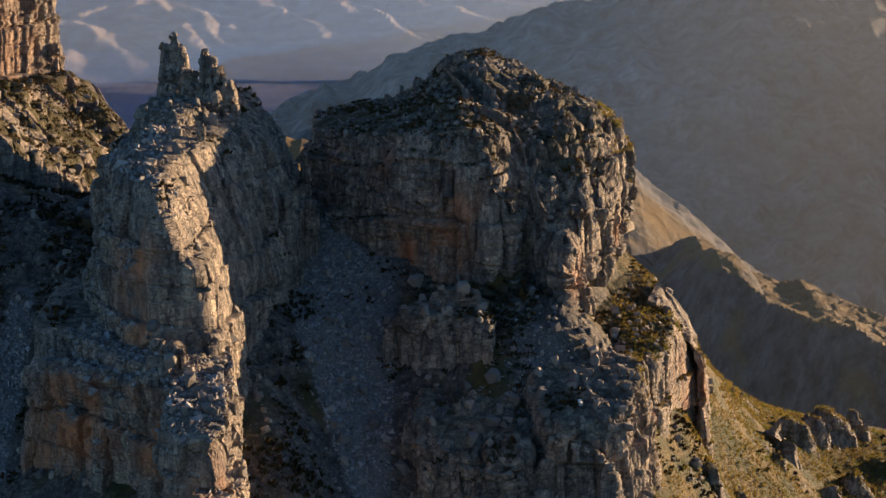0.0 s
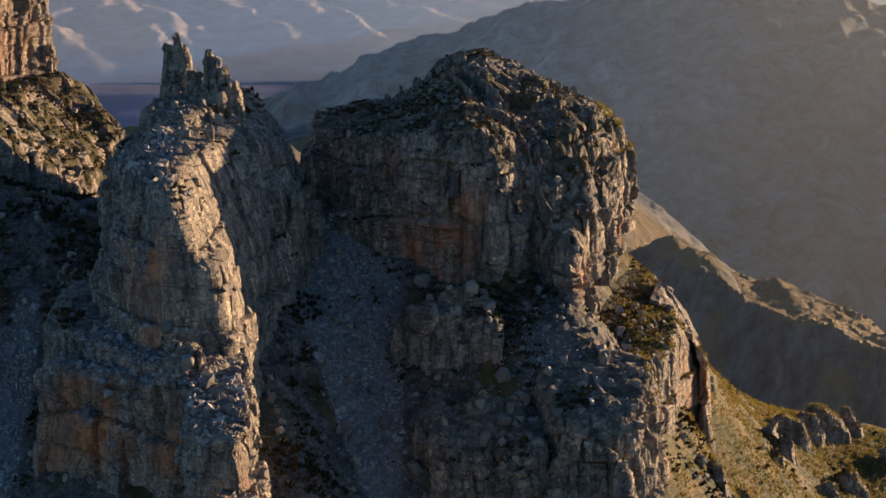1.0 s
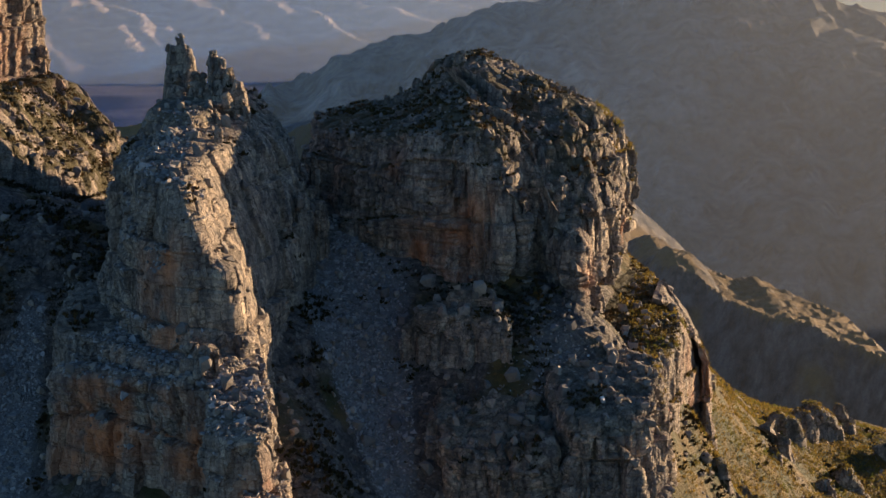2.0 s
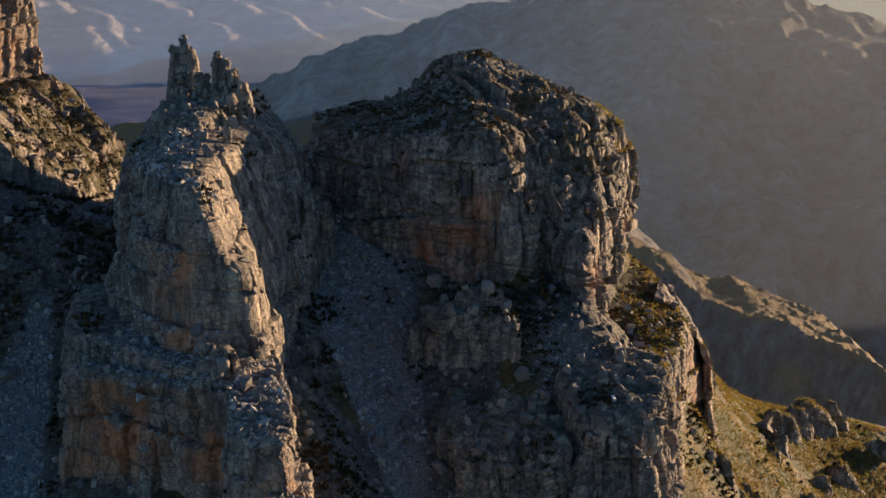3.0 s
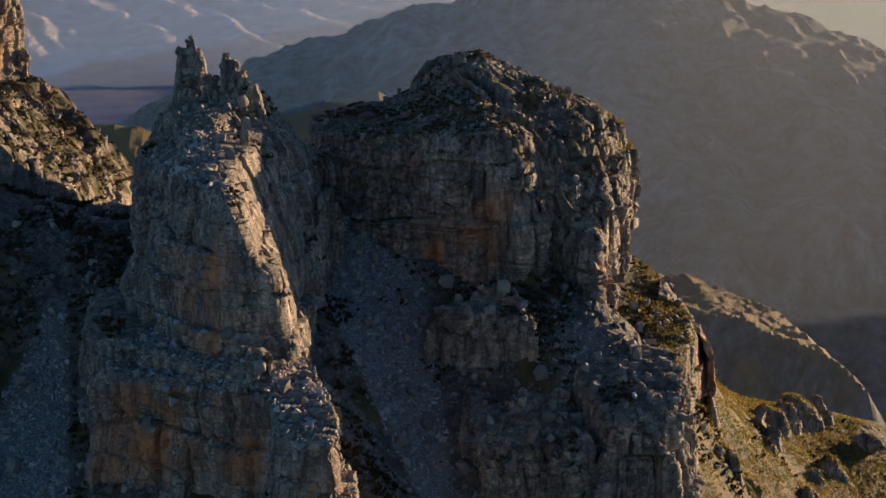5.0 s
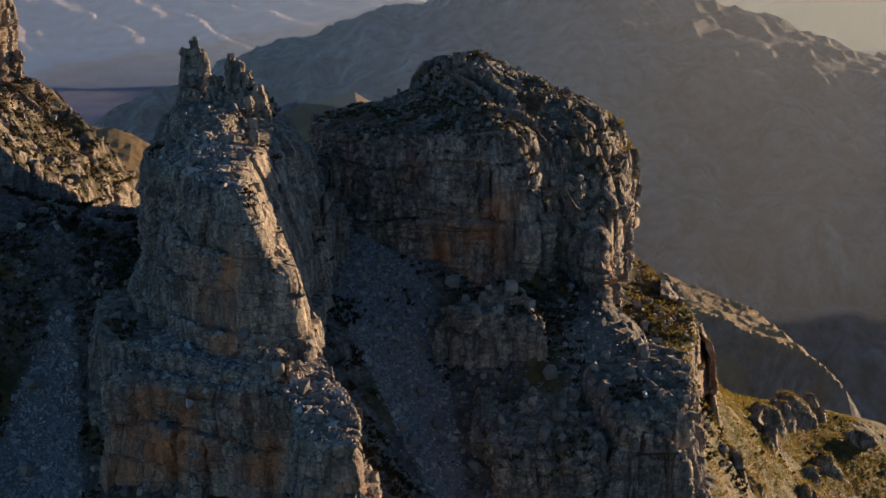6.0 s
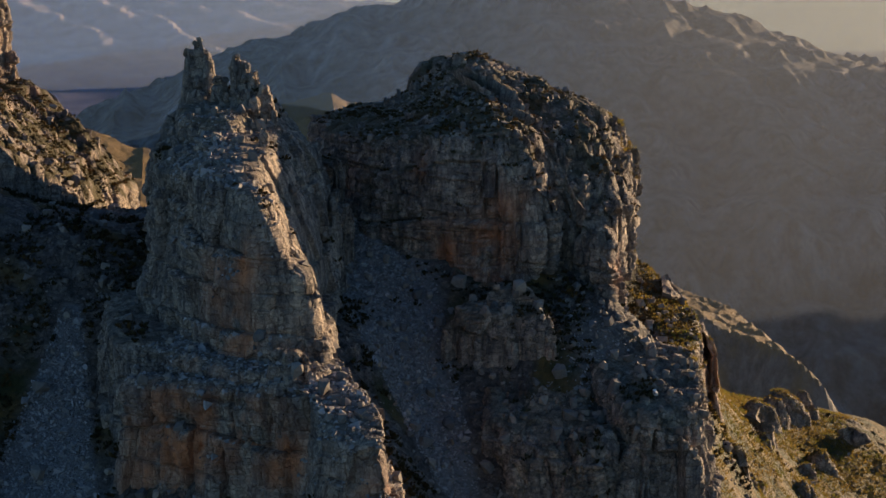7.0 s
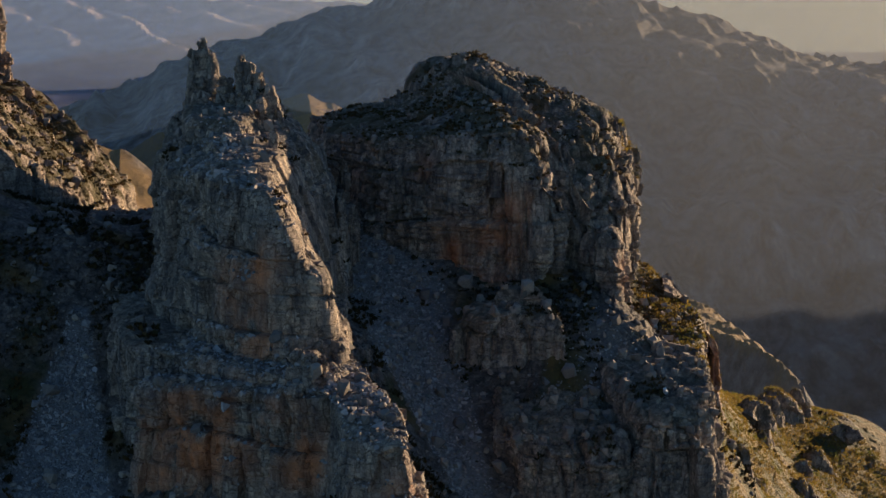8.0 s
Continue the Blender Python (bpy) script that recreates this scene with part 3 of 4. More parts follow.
form = mass_form([(19, 174), (22.5, 168.5), (27, 169.5), (30.5, 174), (30, 174), (32.5, 181), (35.5, 188), (39.5, 198), (38, 206), (37.5, 188), (40.5, 198), (38, 206), (28, 207), (20, 196)], 122, spur_top,
                 [(0, -2), (0.6, -0.3), (1, 0.8)], (26, 180, 32, 199), 0.22, 0.8)
rock_part("wall", spur, form, 360, rough=0.6, broad=0.6, plants=1.7)

for k, (x, y, w, d, h) in enumerate([(57, 216, 3.2, 2.6, 4.5), (67, 233, 4.0, 3.0, 5.0), (78, 243, 3.5, 3.0, 4.5), 
                                     (60, 203, 3.0, 2.2, 2.5), (71, 222, 3.0, 2.4, 2.8), (53, 190, 2.6, 2.0, 2.4), (84, 236, 3.2, 2.6, 3.0),
                                     (37, 177, 2.8, 2.4, 1.6), (44, 190, 2.8, 2.4, 1.6), (62, 228, 4.4, 3.6, 3.6), (71, 238, 4.2, 3.4, 4.2), (40, 171, 2.4, 2.0, 1.4), (65, 214, 2.6, 2.4, 2.4), (54, 208, 2.4, 2.2, 2.6)]):
    g = float(land(x, y))
    crag = empty_thing("slope_crag", x, y, g, "small grey crag breaking through dry golden grass", "rock outcrop", "crags on the sunny slope")
    ring = [(x + math.cos(a) * w * (0.8 + 0.4 * hashed(k, m, 3, 16)), y + math.sin(a) * d * (0.8 + 0.4 * hashed(k, m, 4, 16))) for m, a in enumerate(np.linspace(0, 2 * math.pi, 7, endpoint=False))]
    form = mass_form(ring, g - 4, lambda u, v: g + h - 0.25 * (u - x) + 0.15 * (v - y) - 0.35 * h * np.clip(np.hypot((u - x) / w, (v - y) / d), 0, 1) ** 2 + 0.7 * smooth_noise(u / 1.6, v / 1.6, 0 * u, 460 + k), [(0, -1.4), (0.6, 0.0), (0.85, 0.5), (1, 1.1)], (x - 0.5, y, x + 0.5, y), 0.24, 0.5, rim=0.9)
    rock_part("rock", crag, form, 450 + 5 * k, rough=0.9, broad=0.8, plants=0.6)

# ================================================================ the sunlit cliff behind
cliff = empty_thing("far_tower", -85, 262, 165, "tall golden sunlit sandstone tower", "rock formation")
form = mass_form([(-112, 222), (-82, 224), (-76.5, 230), (-72.5, 239.5), (-70, 246), (-71, 256), (-80, 280), (-112, 280)], 165, plane_top(-75, 250, 212), [(0, -1), (1, 3)], (-98, 250, -84, 258), 0.34, 1.2, cap=0.15)
rock_part("wall", cliff, form, 400, column=0.5, plants=0.1)
form = mass_form([(-71.4, 245.6), (-68.4, 245.6), (-67.8, 249.5), (-71, 250.6)], 168, plane_top(-69.4, 247.5, 183.8), [(0, -0.5), (1, 1)], (-69.9, 247.5, -69.4, 248), 0.22, 0.6)
rock_part("pillar", cliff, form, 410, column=0.3, plants=0.0, broad=0.4)
ledge = empty_thing("terraced_crag", -66, 234, 160, "sunlit stepped crag with grassy ledges", "rock formation")


def ledge_top(x, y):
    """A slope that falls to the east in rough terraces."""
    z = np.clip(165.6 - 0.88 * (x + 56.3) + 0.075 * (y - 208), 150, 178)
    z = z + 3.4 * np.exp(-(((x + 58) / 3.5) ** 2) - ((y - 236) / 4) ** 2)
    level = z / 3.4 + 1.3 * fractal(x / 11, y / 11, 0 * x, 431, 3)
    whole = np.floor(level)
    return z + 1.5 * (np.clip((level - whole) * 2.4 - 0.7, 0, 1) - (level - whole))


form = mass_form([(-104, 196), (-80, 198), (-62, 201), (-55.5, 206), (-52, 215), (-49.8, 225), (-48.8, 234), (-51, 242), (-64, 252), (-96, 250)], 138, ledge_top, [(0, -3), (0.5, -1), (1, 0.5)], (-88, 222, -72, 234), 0.3, 1.0, rim=0.6)
rock_part("wall", ledge, form, 420, plants=1.7, rough=0.62, broad=0.4)

# ================================================================ loose things: blocks, scree, shrubs, grass
def plant_material(name, dark, light, dry, thin=0.0):
    m, nodes, links, bsdf = node_material(name)
    island = nodes.new("ShaderNodeNewGeometry")
    patch = noise_node(nodes, links, island.outputs["Position"], 0.25, 4, 0.6)
    colour = mix_node(nodes, links, island.outputs["Random Per Island"], dark, light)
    colour = mix_node(nodes, links, ramp_node(nodes, links, patch, [(0.48, (0, 0, 0)), (0.68, (1, 1, 1))]), colour, dry)
    links.new(colour, bsdf.inputs["Base Color"])
    bsdf.inputs["Roughness"].default_value = 0.8
    bsdf.inputs["Specular IOR Level"].default_value = 0.15
    if thin:
        # thin blades let light through
        leaf, both = nodes.new("ShaderNodeBsdfTranslucent"), nodes.new("ShaderNodeMixShader")
        both.inputs[0].default_value = thin
        links.new(colour, leaf.inputs[0])
        links.new(bsdf.outputs[0], both.inputs[1])
        links.new(leaf.outputs[0], both.inputs[2])
        links.new(both.outputs[0], nodes["Material Output"].inputs[0])
    return m


def stone_material(name, pale, dark):
    m, nodes, links, bsdf = node_material(name)
    island = nodes.new("ShaderNodeNewGeometry")
    one = nodes.new("ShaderNodeObjectInfo").outputs["Random"]
    grain = noise_node(nodes, links, island.outputs["Position"], 3.0, 8, 0.7)
    tone = math_node(nodes, links, "FRACT", math_node(nodes, links, "ADD", island.outputs["Random Per Island"], one))
    colour = mix_node(nodes, links, tone, dark, pale)
    colour = mix_node(nodes, links, 0.6, colour, ramp_node(nodes, links, grain, [(0.3, (0.45, 0.45, 0.47)), (0.7, (1.25, 1.22, 1.18))]), "MULTIPLY")
    links.new(colour, bsdf.inputs["Base Color"])
    bsdf.inputs["Roughness"].default_value = 0.85
    bump = nodes.new("ShaderNodeBump")
    bump.inputs["Strength"].default_value, bump.inputs["Distance"].default_value = 0.5, 0.08
    links.new(grain, bump.inputs["Height"])
    links.new(bump.outputs[0], bsdf.inputs["Normal"])
    return m


BLOCK = stone_material("broken_sandstone", (0.33, 0.272, 0.205), (0.12, 0.106, 0.094))
STONE = stone_material("loose_stone", (0.42, 0.38, 0.34), (0.12, 0.11, 0.10))
SHRUB = plant_material("fynbos_shrub", (0.016, 0.015, 0.007), (0.055, 0.046, 0.016), (0.10, 0.058, 0.018))
HEATH = plant_material("olive_heath", (0.036, 0.030, 0.011), (0.095, 0.072, 0.023), (0.125, 0.066, 0.023), 0.15)
GRASS = plant_material("dry_grass", (0.085, 0.07, 0.018), (0.27, 0.18, 0.036), (0.12, 0.125, 0.024), 0.5)


def hull_of(seed, points=15, flat=0.75):
    """An angular stone about one metre across: places and triangles."""
    rng = random.Random(seed)
    bm = bmesh.new()
    sx, sy = rng.uniform(0.7, 1.1), rng.uniform(0.6, 1.0)
    for _ in range(points):
        v = Vector((rng.uniform(-1, 1), rng.uniform(-1, 1), rng.uniform(-1, 1)))
        v = v / max(abs(v.x), abs(v.y), abs(v.z)) ** 0.75
        bm.verts.new((v.x * 0.5 * sx, v.y * 0.5 * sy, v.z * 0.5 * flat))
    made = bmesh.ops.convex_hull(bm, input=bm.verts[:])
    bmesh.ops.delete(bm, geom=[g for g in bm.verts if not g.link_faces], context="VERTS")
    bmesh.ops.triangulate(bm, faces=bm.faces[:])
    bm.verts.index_update()
    p = np.array([v.co[:] for v in bm.verts])
    f = np.array([[v.index for v in face.verts] for face in bm.faces])
    bm.free()
    return p, f


def clump_of(seed, leaves, tall, thin):
    """A small shrub or tuft: upright blades or leaves that spread from its foot."""
    rng = random.Random(seed)
    p, f = [], []
    for n in range(leaves):
        a, out = rng.uniform(0, 2 * math.pi), rng.uniform(0.05, 0.5) ** 0.8
        foot = Vector((math.cos(a) * out * 0.6, math.sin(a) * out * 0.6, rng.uniform(0, 0.25) * tall))
        tip = Vector((math.cos(a) * out * 1.3, math.sin(a) * out * 1.3, rng.uniform(0.45, 1.0) * tall))
        side = Vector((-math.sin(a), math.cos(a), rng.uniform(-0.4, 0.4))) * thin * rng.uniform(0.6, 1.3)
        k = len(p)
        p += [foot, (foot + tip) / 2 + side, tip, (foot + tip) / 2 - side]
        f += [(k, k + 1, k + 3), (k + 3, k + 1, k + 2)]
    return np.array([v[:] for v in p]), np.array(f)


def turns(rng, n, lean):
    """Turning matrices: any way round, leaning up to some radians."""
    a, b, c = rng.uniform(0, 2 * np.pi, n), rng.uniform(-lean, lean, n), rng.uniform(-lean, lean, n)
    one, nil = np.ones(n), np.zeros(n)
    rz = np.array([[np.cos(a), -np.sin(a), nil], [np.sin(a), np.cos(a), nil], [nil, nil, one]]).transpose(2, 0, 1)
    rx = np.array([[one, nil, nil], [nil, np.cos(b), -np.sin(b)], [nil, np.sin(b), np.cos(b)]]).transpose(2, 0, 1)
    ry = np.array([[np.cos(c), nil, np.sin(c)], [nil, one, nil], [-np.sin(c), nil, np.cos(c)]]).transpose(2, 0, 1)
    return rx @ ry @ rz


def triangle_mesh(name, p, f, material):
    me = bpy.data.meshes.new(name)
    me.vertices.add(len(p))
    me.vertices.foreach_set("co", np.ascontiguousarray(p, dtype=np.float32).ravel())
    me.loops.add(f.size)
    me.loops.foreach_set("vertex_index", np.ascontiguousarray(f, dtype=np.int32).ravel())
    me.polygons.add(len(f))
    me.polygons.foreach_set("loop_start", np.arange(0, f.size, 3, dtype=np.int32))
    me.update(calc_edges=True)
    me.polygons.foreach_set("use_smooth", np.zeros(len(f), dtype=bool))
    me.materials.append(material)
    return me


def strewn(name, places, sizes, kinds, material, rng, lean):
    """Many small pieces joined into one mesh."""
    ps, fs, count = [], [], 0
    pick = rng.integers(0, len(kinds), len(places))
    turn_all = turns(rng, len(places), lean)
    for k, (p, f) in enumerate(kinds):
        chosen = np.nonzero(pick == k)[0]
        if not len(chosen):
            continue
        q = np.einsum("nij,vj->nvi", turn_all[chosen], p) * sizes[chosen][:, None, None] + places[chosen][:, None, :]
        ps.append(q.reshape(-1, 3))
        fs.append((f[None] + (count + np.arange(len(chosen)) * len(p))[:, None, None]).reshape(-1, 3))
        count += len(chosen) * len(p)
    return new(name, triangle_mesh(name, np.concatenate(ps), np.concatenate(fs), material))


bpy.context.view_layer.update()
depsgraph = bpy.context.evaluated_depsgraph_get()


def settle(xy, steep=0.5, only=None, top=205.0):
    """Where points of the plan come down on the rocks: place, normal and what they meet, for those that lie flat enough."""
    places, ups, names = [], [], []
    for x, y in xy:
        hit, place, normal, _, ob, _ = scene.ray_cast(depsgraph, (x, y, top), (0, 0, -1))
        if hit and normal.z > steep and (only is None or ob.name in only):
            places.append(place[:])
            ups.append(normal[:])
            names.append(ob.name)
    return np.array(places).reshape(-1, 3), np.array(ups).reshape(-1, 3), names


rng = np.random.default_rng(7)
hulls = [hull_of(k, 9, 0.55 + 0.1 * (k % 4)) for k in range(12)]

# scree in the two gullies
xy = np.concatenate([np.column_stack([rng.normal(-13, 4.6, 15000), rng.uniform(142, 192, 15000)]), np.column_stack([rng.normal(-55.5, 4.2, 11000), rng.uniform(132, 170, 11000)]), np.column_stack([rng.normal(12, 2.5, 900), rng.normal(160, 4, 900)])])
places, _, _ = settle(xy, 0.3, ("ground",))
keep = (places[:, 0] > 5) | ((places[:, 0] > -40) & (abs(places[:, 0] + 9.8 + 0.22 * (places[:, 1] - 154)) < 3.8 + 0.2 * np.clip(places[:, 1] - 154, -8, 99))) | (abs(places[:, 0] + 53.6 + 0.10 * (171 - places[:, 1])) < 1.0 + 0.22 * (171 - places[:, 1]))
places = places[keep]
sizes = np.clip(rng.lognormal(-1.4, 0.55, len(places)), 0.13, 1.4)
tagged(strewn("scree", places, sizes, hulls, STONE, rng, 0.7), "blue-grey scree of angular stones in the gullies", "scree", kind="stuff")

# rubble on ledges and slopes
xy = np.concatenate([np.column_stack([rng.uniform(-62, 38, 11000), rng.uniform(118, 222, 11000)]), np.column_stack([rng.uniform(34, 90, 5000), rng.uniform(165, 250, 5000)])])
places, _, _ = settle(xy, 0.55)
keep = fractal(places[:, 0] / 4, places[:, 1] / 4, 0 * places[:, 0], 77, 3) > np.where(places[:, 0] > 36, 0.25, -0.15)
places = places[keep]
sizes = np.clip(rng.lognormal(-1.05, 0.55, len(places)), 0.15, 1.6)
tagged(strewn("rubble", places, sizes, hulls, BLOCK, rng, 0.6), "broken grey rock rubble on the ledges", "rubble", kind="stuff")

xy = np.concatenate([np.column_stack([rng.uniform(-46, -29, 1500), rng.uniform(134, 152, 1500)]), np.column_stack([rng.uniform(-29, -19, 900), rng.uniform(118, 140, 900)]), np.column_stack([rng.uniform(-41, -32.5, 800), rng.uniform(150, 176, 800)])])
places, _, _ = settle(xy, 0.5, {o.name for o in fin.children})
sizes = np.clip(rng.lognormal(-0.95, 0.45, len(places)), 0.2, 1.5)
tagged(strewn("rubble", places, sizes, hulls, STONE, rng, 0.5), "pale grey broken stones on the ridge's ledges", "rubble", kind="stuff")

# blocks that belong to the butte, the ridge and the outcrops
block_meshes = [triangle_mesh("block", p, f, BLOCK) for p, f in (hull_of(40 + k, 18, 0.7 + 0.15 * (k % 3)) for k in range(10))]


def blocks_on(thing, count, region, low, high, seed, steep=0.55):
    """Broken blocks bedded into a thing, as its parts. region: x0, x1, y0, y1."""
    r = np.random.default_rng(seed)
    xy = np.column_stack([r.uniform(region[0], region[1], count * 3), r.uniform(region[2], region[3], count * 3)])
    own = {o.name for o in thing.children}
    spots, _, _ = settle(xy, steep, own)
    for n, spot in enumerate(spots[:count]):
        ob = under(new("block", block_meshes[int(r.integers(len(block_meshes)))]), thing)
        w = low * (high / low) ** r.uniform(0, 1) ** 1.6
        ob.matrix_basis = pose(*(spot + (0, 0, 0.18 * w)), r.uniform(-15, 15), r.uniform(-15, 15), r.choice((20, 110)) + r.uniform(-14, 14)) @ Matrix.Diagonal((w, w * r.uniform(0.8, 1.2), w * r.uniform(0.8, 1.6), 1))


blocks_on(butte, 170, (-3, 27, 178, 220), 0.45, 1.25, 11, 0.45)
blocks_on(butte, 40, (-21, -3, 183, 218), 0.4, 1.1, 18, 0.4)
blocks_on(fin, 190, (-46, -19, 120, 196), 0.5, 1.6, 12)
for x, y, z, w, turn_by in ((-28.0, 134.4, 158.6, 1.7, 25), (-25.6, 131.5, 157.6, 1.7, 60), (-24.4, 124.2, 156.0, 1.6, 10), (2.6, 168.4, 157.6, 2.4, 15)):
    ob = under(new("block", block_meshes[5]), outcrop if x > 0 else fin)
    ob.matrix_basis = pose(x, y, z, 6, -8, turn_by) @ Matrix.Diagonal((w, w * 0.9, w, 1))
blocks_on(outcrop, 14, (-6, 7, 162, 173), 0.8, 2.6, 13)
blocks_on(buttress, 60, (9, 27, 146, 171), 0.7, 1.9, 14)
blocks_on(low_cliff, 24, (-5, 10, 147, 163), 0.8, 2.0, 15)
blocks_on(spur, 45, (20, 40, 169, 207), 0.6, 1.8, 16)
blocks_on(ledge, 60, (-70, -49, 193, 250), 0.6, 1.7, 17)

# boulders that lie loose on the slopes
boulder_meshes = [triangle_mesh("boulder", p, f, BLOCK) for p, f in (hull_of(80 + k, 22, 0.8) for k in range(8))]
xy = np.column_stack([rng.uniform(-60, 36, 1500), rng.uniform(140, 215, 1500)])
spots, _, _ = settle(xy, 0.45, ("ground",))
for spot in spots[:230]:
    w = 0.7 * 2.8 ** rng.uniform(0, 1) ** 2
    ob = new("boulder", boulder_meshes[int(rng.integers(len(boulder_meshes)))])
    ob.matrix_basis = pose(*(spot + (0, 0, 0.2 * w)), rng.uniform(-20, 20), rng.uniform(-20, 20), rng.uniform(0, 360)) @ Matrix.Diagonal((w, w, w, 1))
    tagged(ob, "angular grey sandstone boulder lying on the slope", "boulder", "loose boulders")

# one pale stone catches the sun
spots, _, _ = settle([(16.2, 153.0)], -1.0)
pale = stone_material("pale_quartzite", (0.72, 0.69, 0.64), (0.6, 0.57, 0.53))
white = new("pale_boulder", triangle_mesh("pale_boulder", *hull_of(97, 20, 1.1), pale))
white.matrix_basis = pose(*(spots[0] + (0, 0, 0.3)), 8, -12, 30) @ Matrix.Diagonal((0.65, 0.6, 0.85, 1))
tagged(white, "small bright white quartzite boulder on the buttress", "boulder")

# shrubs
shrubs = [clump_of(200 + k, 9, 0.75, 0.2) for k in range(8)]
xy = np.column_stack([rng.uniform(-76, 84, 30000), rng.uniform(122, 246, 30000)])
places, ups, names = settle(xy, 0.42)
x, y, z = places.T
patch = fractal(x / 7, y / 7, z / 7, 55, 4)
barren = np.maximum(np.exp(-(((x + 53.6 + 0.1 * (171 - y)) / (1.2 + 0.24 * np.clip(171 - y, 0, 99))) ** 4)) * (y < 171), np.exp(-(((x + 9.8 + 0.22 * (y - 154)) / 4.4) ** 4)) * (y < 192))
fin_names = {o.name for o in fin.children} | {o.name for o in low_cliff.children} | {o.name for o in buttress.children}
bare = np.array([n in fin_names for n in names])
spur_names = {o.name for o in spur.children} | {o.name for o in ledge.children}
lush = np.array([n in spur_names for n in names])
crown_names = {o.name for o in butte.children}
mound = 0 * x
# the last mound adds dark shrubs in place of the spur's shade
for mx, my, ax, ay in ((-18.5, 156, 3.4, 8), (-48, 176, 5, 9), (-59, 172, 4, 7), (-46, 157, 2.5, 8), (-63, 158, 4, 12), (9.5, 169, 2.2, 3), (10.5, 176, 2, 2.5), (-8, 147, 3, 4), (2, 158, 5, 1.5), (26, 186, 4, 8), (-15, 142, 3, 6), (35, 174, 5, 9)):
    mound = np.maximum(mound, np.exp(-(((x - mx) / ax) ** 2) - ((y - my) / ay) ** 2))
keep = patch - 0.9 * barren * (1 - np.minimum(1, 1.5 * mound)) - 0.55 * bare + 0.55 * lush + 0.8 * mound - 0.65 * ((x > 33) & ~lush) > 0.12
sunny = (lush | np.array([n in crown_names for n in names]))[keep]
places = places[keep]
sizes = rng.uniform(0.35, 0.8, len(places))
tagged(strewn("heath", places[sunny], sizes[sunny], shrubs, HEATH, rng, 0.25), "low olive and brown heath on the sunny ledges and summit", "heath", kind="stuff")
places = places[~sunny]
sizes = rng.uniform(0.45, 1.15, len(places))
tagged(strewn("shrubs", places, sizes, shrubs, SHRUB, rng, 0.25), "dark low mountain shrubs on ledges and slopes", "shrubs", kind="stuff")

# grass on the sunny slope
tufts = [clump_of(300 + k, 4, 0.8, 0.13) for k in range(6)]
xy = np.column_stack([rng.uniform(24, 92, 34000), rng.uniform(158, 252, 34000)])
places, ups, names = settle(xy, 0.4)
x, y, z = places.T
# grass thinned near (35, 174) to imitate the spur's shade on the slope
keep = fractal(x / 6, y / 6, z / 6, 58, 4) > -0.4 + 0.5 * np.exp(-(((x - 35) / 6) ** 2) - ((y - 174) / 9) ** 2)
places = places[keep]
sizes = rng.uniform(0.35, 0.85, len(places))
tagged(strewn("grass", places, sizes, tufts, GRASS, rng, 0.3), "golden dry mountain grass on the sunny slope", "grass", kind="stuff")

# ================================================================ distance
def ridge_mesh(name, x0, x1, y0, y1, step, height, seed, rough, material, label, plants=0.6, along=1.0, bench=0.0, ribs=22.0, low=None):
    """A far mountain as a sheet of heights with gullies and ribs."""
    x, y = np.meshgrid(np.arange(x0, x1, step), np.arange(y0, y1, step), indexing="ij")
    z = height(x, y)
    big = step * ribs
    rib = 1 - abs(fractal(x / big, y / big / along, 0 * x, seed, 5))
    rough = rough * np.clip((z - z.min()) / (0.5 * (z.max() - z.min())), 0.06, 1)
    rib2 = 1 - abs(fractal(x / big * 3.1, y / big * 3.1 / along, 0 * x, seed + 9, 4))
    rib3 = 1 - abs(fractal(x / big * 9, y / big * 9 / min(along, 1.6), 0 * x, seed + 12, 3))
    z = z + rough * (rib - 0.6) + 0.5 * rough * (rib2 - 0.6) + 0.24 * rough * (rib3 - 0.6)
    if bench:
        part = z / bench + 0.6 * fractal(x / big / 2, y / big / 2, 0 * x, seed + 40, 3)
        whole = np.floor(part)
        z = z + 0.4 * bench * (np.clip((part - whole) * 2.6 - 0.8, 0, 1) - (part - whole))
    p = np.stack([x, y, z], -1)
    flat = normals_of(p, False)[..., 2]
    green = np.clip((flat - 0.62 + 0.25 * fractal(x / big * 2, y / big * 2, 0 * x, seed + 20, 3)) * 4, 0, 1) * plants
    # ground under this height takes the plant colour, here painted valley shade
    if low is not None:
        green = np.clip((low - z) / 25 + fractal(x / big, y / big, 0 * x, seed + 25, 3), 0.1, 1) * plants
    ob = new(name, quad_mesh(name, p, False, material, {"tone": 0.5 + 0.5 * smooth_noise(x / step / 3, y / step / 3, 0 * x, seed + 30), "stain": 0 * x, "plants": green}))
    return tagged(ob, label, "mountain", kind="structure")


def big_height(x, y):
    left = np.clip(300 - x, 0, 2000)
    crest = 158 - 0.12 * left - 0.00037 * left**2 - 0.27 * np.clip(x - 440, 0, 2000)
    front = np.clip(1620 - y, 0, 2000)
    flutes = 0.75 + 0.5 * smooth_noise(x / 34, 0 * x, 0 * x, 503)
    crags = 40 * flutes * np.exp(-(((x - 430) / 120) ** 2)) * np.clip((y - 985) / 22, 0, 1) * np.clip((1120 - y) / 100, 0, 1)
    return crest + crags - 0.22 * front - 0.00022 * front**2 + 0.00065 * np.clip(front, 0, 520) * np.clip(x - 420, 0, 900) - 0.09 * np.clip(y - 1620, 0, 4000)


ridge_mesh("mountain", -900, 1700, 800, 2400, 8.0, big_height, 500, 26, MOUNTAIN, "huge hazy mountain flank", 0.45, along=2.2, bench=22.0)


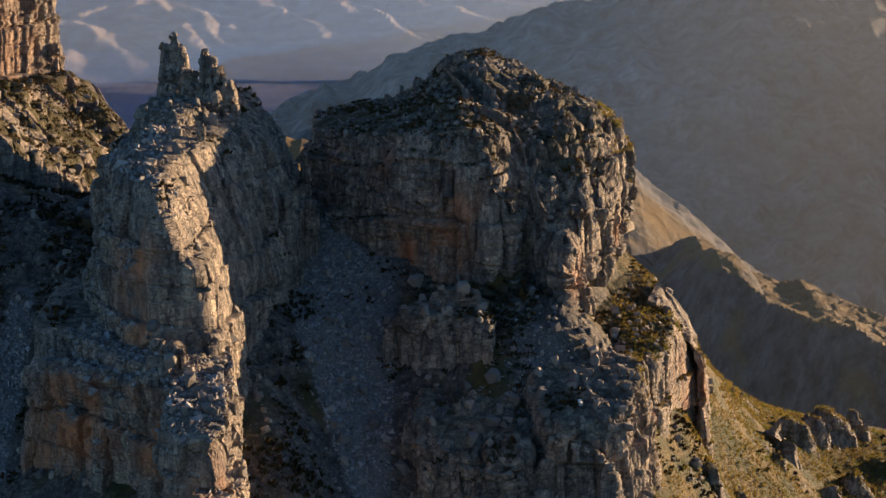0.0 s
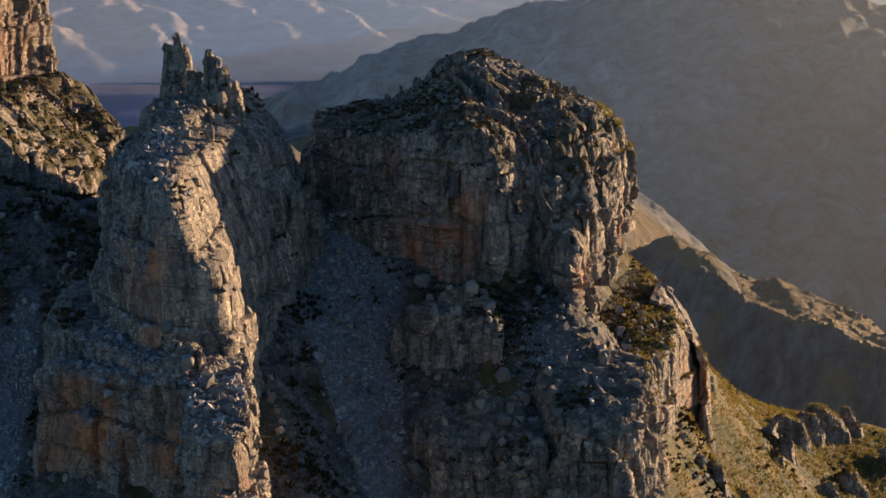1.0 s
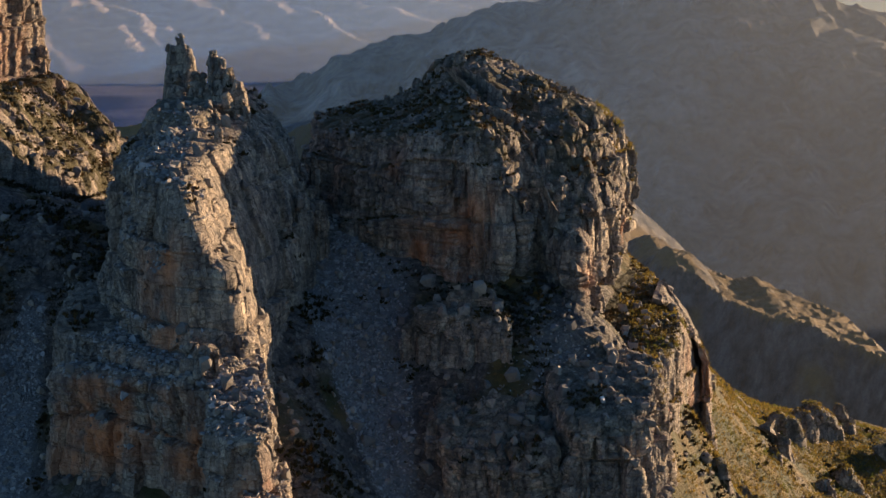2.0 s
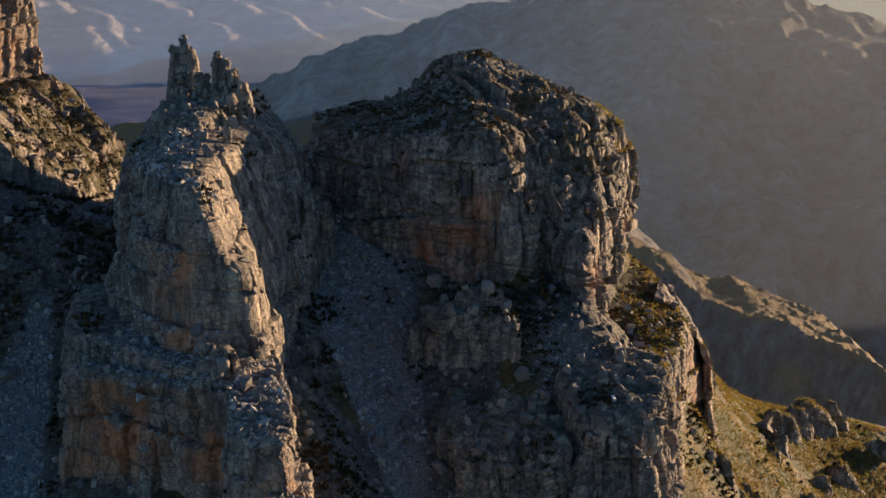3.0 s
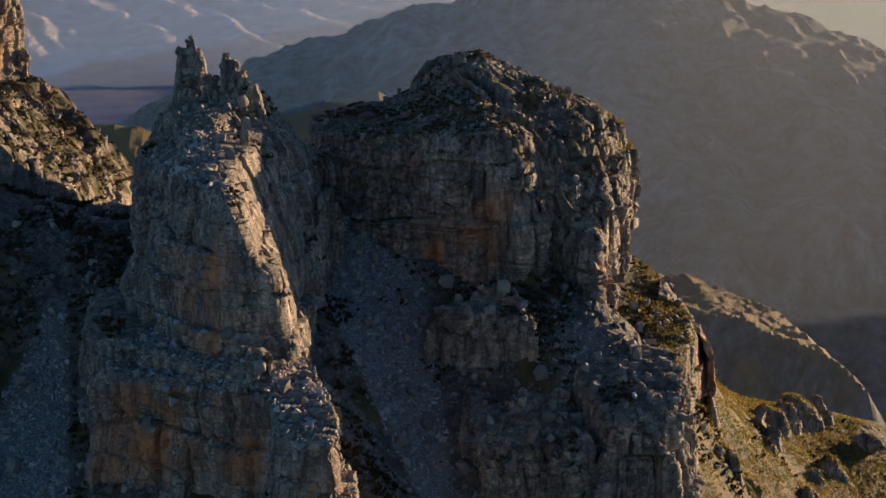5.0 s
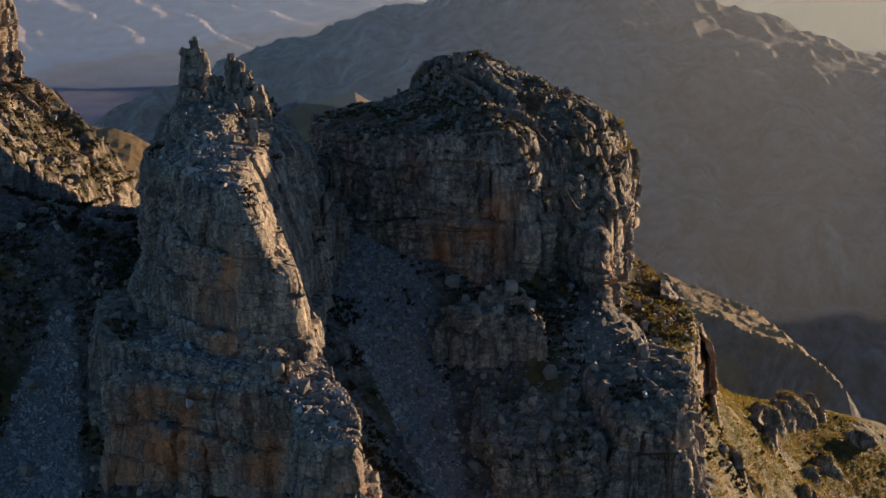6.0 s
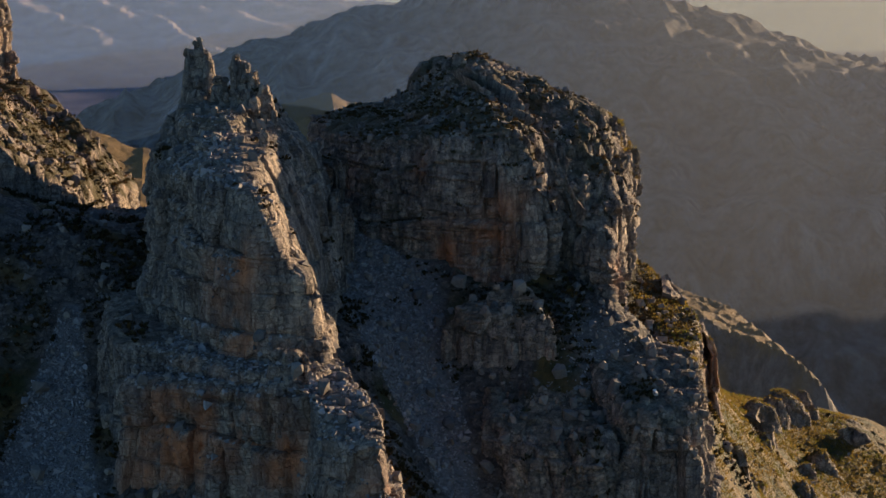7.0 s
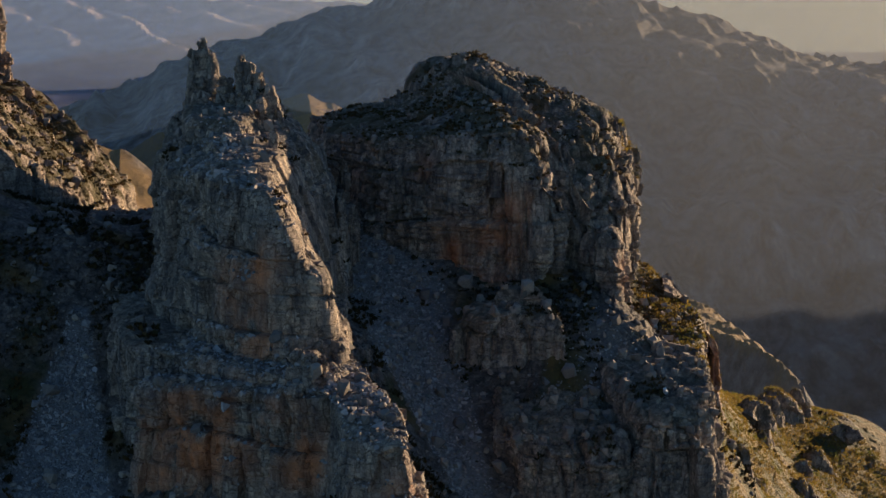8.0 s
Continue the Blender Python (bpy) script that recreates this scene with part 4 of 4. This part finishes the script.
def near_height(x, y):
    """A ridge whose edge comes nearer as it falls; steep in front, a grassy shelf behind the edge."""
    line = np.interp(x, (90, 125, 142, 154, 169, 196, 212, 225, 260, 400), (655, 645, 635, 616, 601, 580, 560, 542, 505, 420))
    edge = np.interp(x, (60, 95, 125, 134, 144, 154, 169, 179, 196, 212, 224, 245, 300, 400), (-30, 12, 46, 49, 44, 37.5, 35, 37, 29, 26, 14, -28, -110, -150))
    off = y - line + 5 * smooth_noise(x / 22, y / 30, 0 * x, 522)
    knob = 8 * np.exp(-(((x - 141) / 15) ** 2) - ((y - 652) / 16) ** 2) + 4 * np.exp(-(((x - 186) / 13) ** 2) - ((y - 690) / 22) ** 2)
    return edge + knob + 0.03 * np.clip(off, 0, 70) - 0.4 * np.clip(off - 70, 0, 900) - 1.15 * np.clip(-off, 0, 60) - 0.6 * np.clip(-off - 60, 0, 900)


ridge_mesh("ridge", 20, 440, 430, 840, 2.0, near_height, 520, 3.0, RIDGE, "rocky ridge with a golden grassy crest", 0.95, ribs=15.0)


def hill_height(x, y):
    crest = 115 - 0.25 * np.clip(x + 110, 0, 38) - 0.8 * np.clip(x + 72, 0, 400) - 0.1 * np.clip(-110 - x, 0, 900)
    knoll = np.interp(x, (-120, -60, 0, 31, 48, 112, 152, 260), (60, 96, 116, 121, 113, 78, 42, -40)) - 0.5 * np.clip(800 - y, 0, 900) - 0.3 * np.clip(y - 800, 0, 900)
    return np.maximum(crest - 0.45 * abs(y - 700), knoll)


ridge_mesh("hill", -420, 250, 520, 940, 2.8, hill_height, 560, 4, RIDGE, "sunlit brown hill across the valley", 1.0)


def range_height(x, y):
    """Long spurs that run down to the plain, one beside the other."""
    slope = np.clip((y - 3250 + 120 * np.sin(x / 330)) / 1450, 0, 1)
    across = (x + 0.55 * (y - 3300)) / 290 + 0.55 * fractal(x / 600, y / 700, 0 * x, 545, 3)
    spur_up = 1 - abs(2 * (across - np.floor(across)) - 1)
    across = (x + 0.3 * (y - 3300)) / 110 + 0.7 * fractal(x / 260, y / 330, 0 * x, 548, 3)
    rib_up = 1 - abs(2 * (across - np.floor(across)) - 1)
    return -115 + 185 * slope**1.1 - 0.05 * (x + 700) * slope + (28 * spur_up + 11 * rib_up) * np.clip(slope * 3, 0, 1)


ridge_mesh("backdrop_range", -2600, 1500, 1900, 4800, 15, range_height, 540, 9, RANGE, "distant bare mountain range over a valley coloured dark blue for shade", 0.95, along=2.0, ribs=14.0, low=-100.0)


def haze_sheet_material(name, colour, left, right, x_left, x_right, depth, sun_tint, levels):
    """Haze painted on a flat sheet: warmer towards the sunny side of the valley, density varying across and with
    height.
    """
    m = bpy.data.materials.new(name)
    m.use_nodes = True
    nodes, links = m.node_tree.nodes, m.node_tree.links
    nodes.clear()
    clear, sheet_tint, mixed, out = (nodes.new(k) for k in ("ShaderNodeBsdfTransparent", "ShaderNodeBsdfTranslucent", "ShaderNodeMixShader", "ShaderNodeOutputMaterial"))
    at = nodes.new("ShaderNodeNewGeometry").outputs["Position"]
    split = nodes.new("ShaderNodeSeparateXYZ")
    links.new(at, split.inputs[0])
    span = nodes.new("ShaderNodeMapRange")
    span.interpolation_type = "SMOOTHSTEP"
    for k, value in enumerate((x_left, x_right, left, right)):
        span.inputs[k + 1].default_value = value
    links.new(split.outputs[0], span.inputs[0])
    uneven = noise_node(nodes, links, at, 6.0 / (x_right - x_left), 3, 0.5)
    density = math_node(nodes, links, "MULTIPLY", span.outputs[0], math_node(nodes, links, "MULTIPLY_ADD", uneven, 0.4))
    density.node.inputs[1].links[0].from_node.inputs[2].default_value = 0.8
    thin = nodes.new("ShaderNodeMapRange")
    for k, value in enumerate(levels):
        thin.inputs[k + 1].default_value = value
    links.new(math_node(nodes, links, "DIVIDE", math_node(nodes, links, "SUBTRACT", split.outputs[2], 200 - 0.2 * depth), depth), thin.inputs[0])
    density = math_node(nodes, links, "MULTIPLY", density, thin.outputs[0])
    # the glow of sunlit air is put into the sheet's colour
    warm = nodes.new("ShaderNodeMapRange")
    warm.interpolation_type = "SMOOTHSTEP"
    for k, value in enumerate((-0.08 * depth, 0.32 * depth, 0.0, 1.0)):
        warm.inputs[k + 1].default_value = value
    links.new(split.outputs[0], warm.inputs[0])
    links.new(mix_node(nodes, links, warm.outputs[0], colour, sun_tint), sheet_tint.inputs[0])
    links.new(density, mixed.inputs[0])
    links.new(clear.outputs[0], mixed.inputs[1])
    links.new(sheet_tint.outputs[0], mixed.inputs[2])
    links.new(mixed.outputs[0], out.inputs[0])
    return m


# upright sheets added in place of haze; the blue one also darkens the valley
for y, left, right, colour, sun_tint, high in ((430, 0.02, 0.15, (0.12, 0.19, 0.34), (0.142, 0.158, 0.192), 500), (780, 0.10, 0.40, (0.08, 0.14, 0.28), (0.104, 0.119, 0.151), 600),
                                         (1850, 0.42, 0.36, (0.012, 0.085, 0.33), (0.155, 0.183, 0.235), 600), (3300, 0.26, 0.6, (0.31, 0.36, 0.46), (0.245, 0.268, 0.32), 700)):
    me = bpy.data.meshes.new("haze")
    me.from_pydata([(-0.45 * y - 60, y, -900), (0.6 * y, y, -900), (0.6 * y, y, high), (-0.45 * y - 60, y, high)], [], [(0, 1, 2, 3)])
    me.materials.append(haze_sheet_material("haze", colour, left, right, -0.15 * y, 0.4 * y, y, sun_tint, (-0.136, 0.2, 0.45, 1.2) if y < 1000 else (0.085, 0.135, 1.5, 0.45) if y < 3000 else (0.0, 0.2, 1.0, 1.0)))
    tagged(new("haze", me), "flat tinted sheet standing in for sunlit mountain haze", "haze", kind="structure")
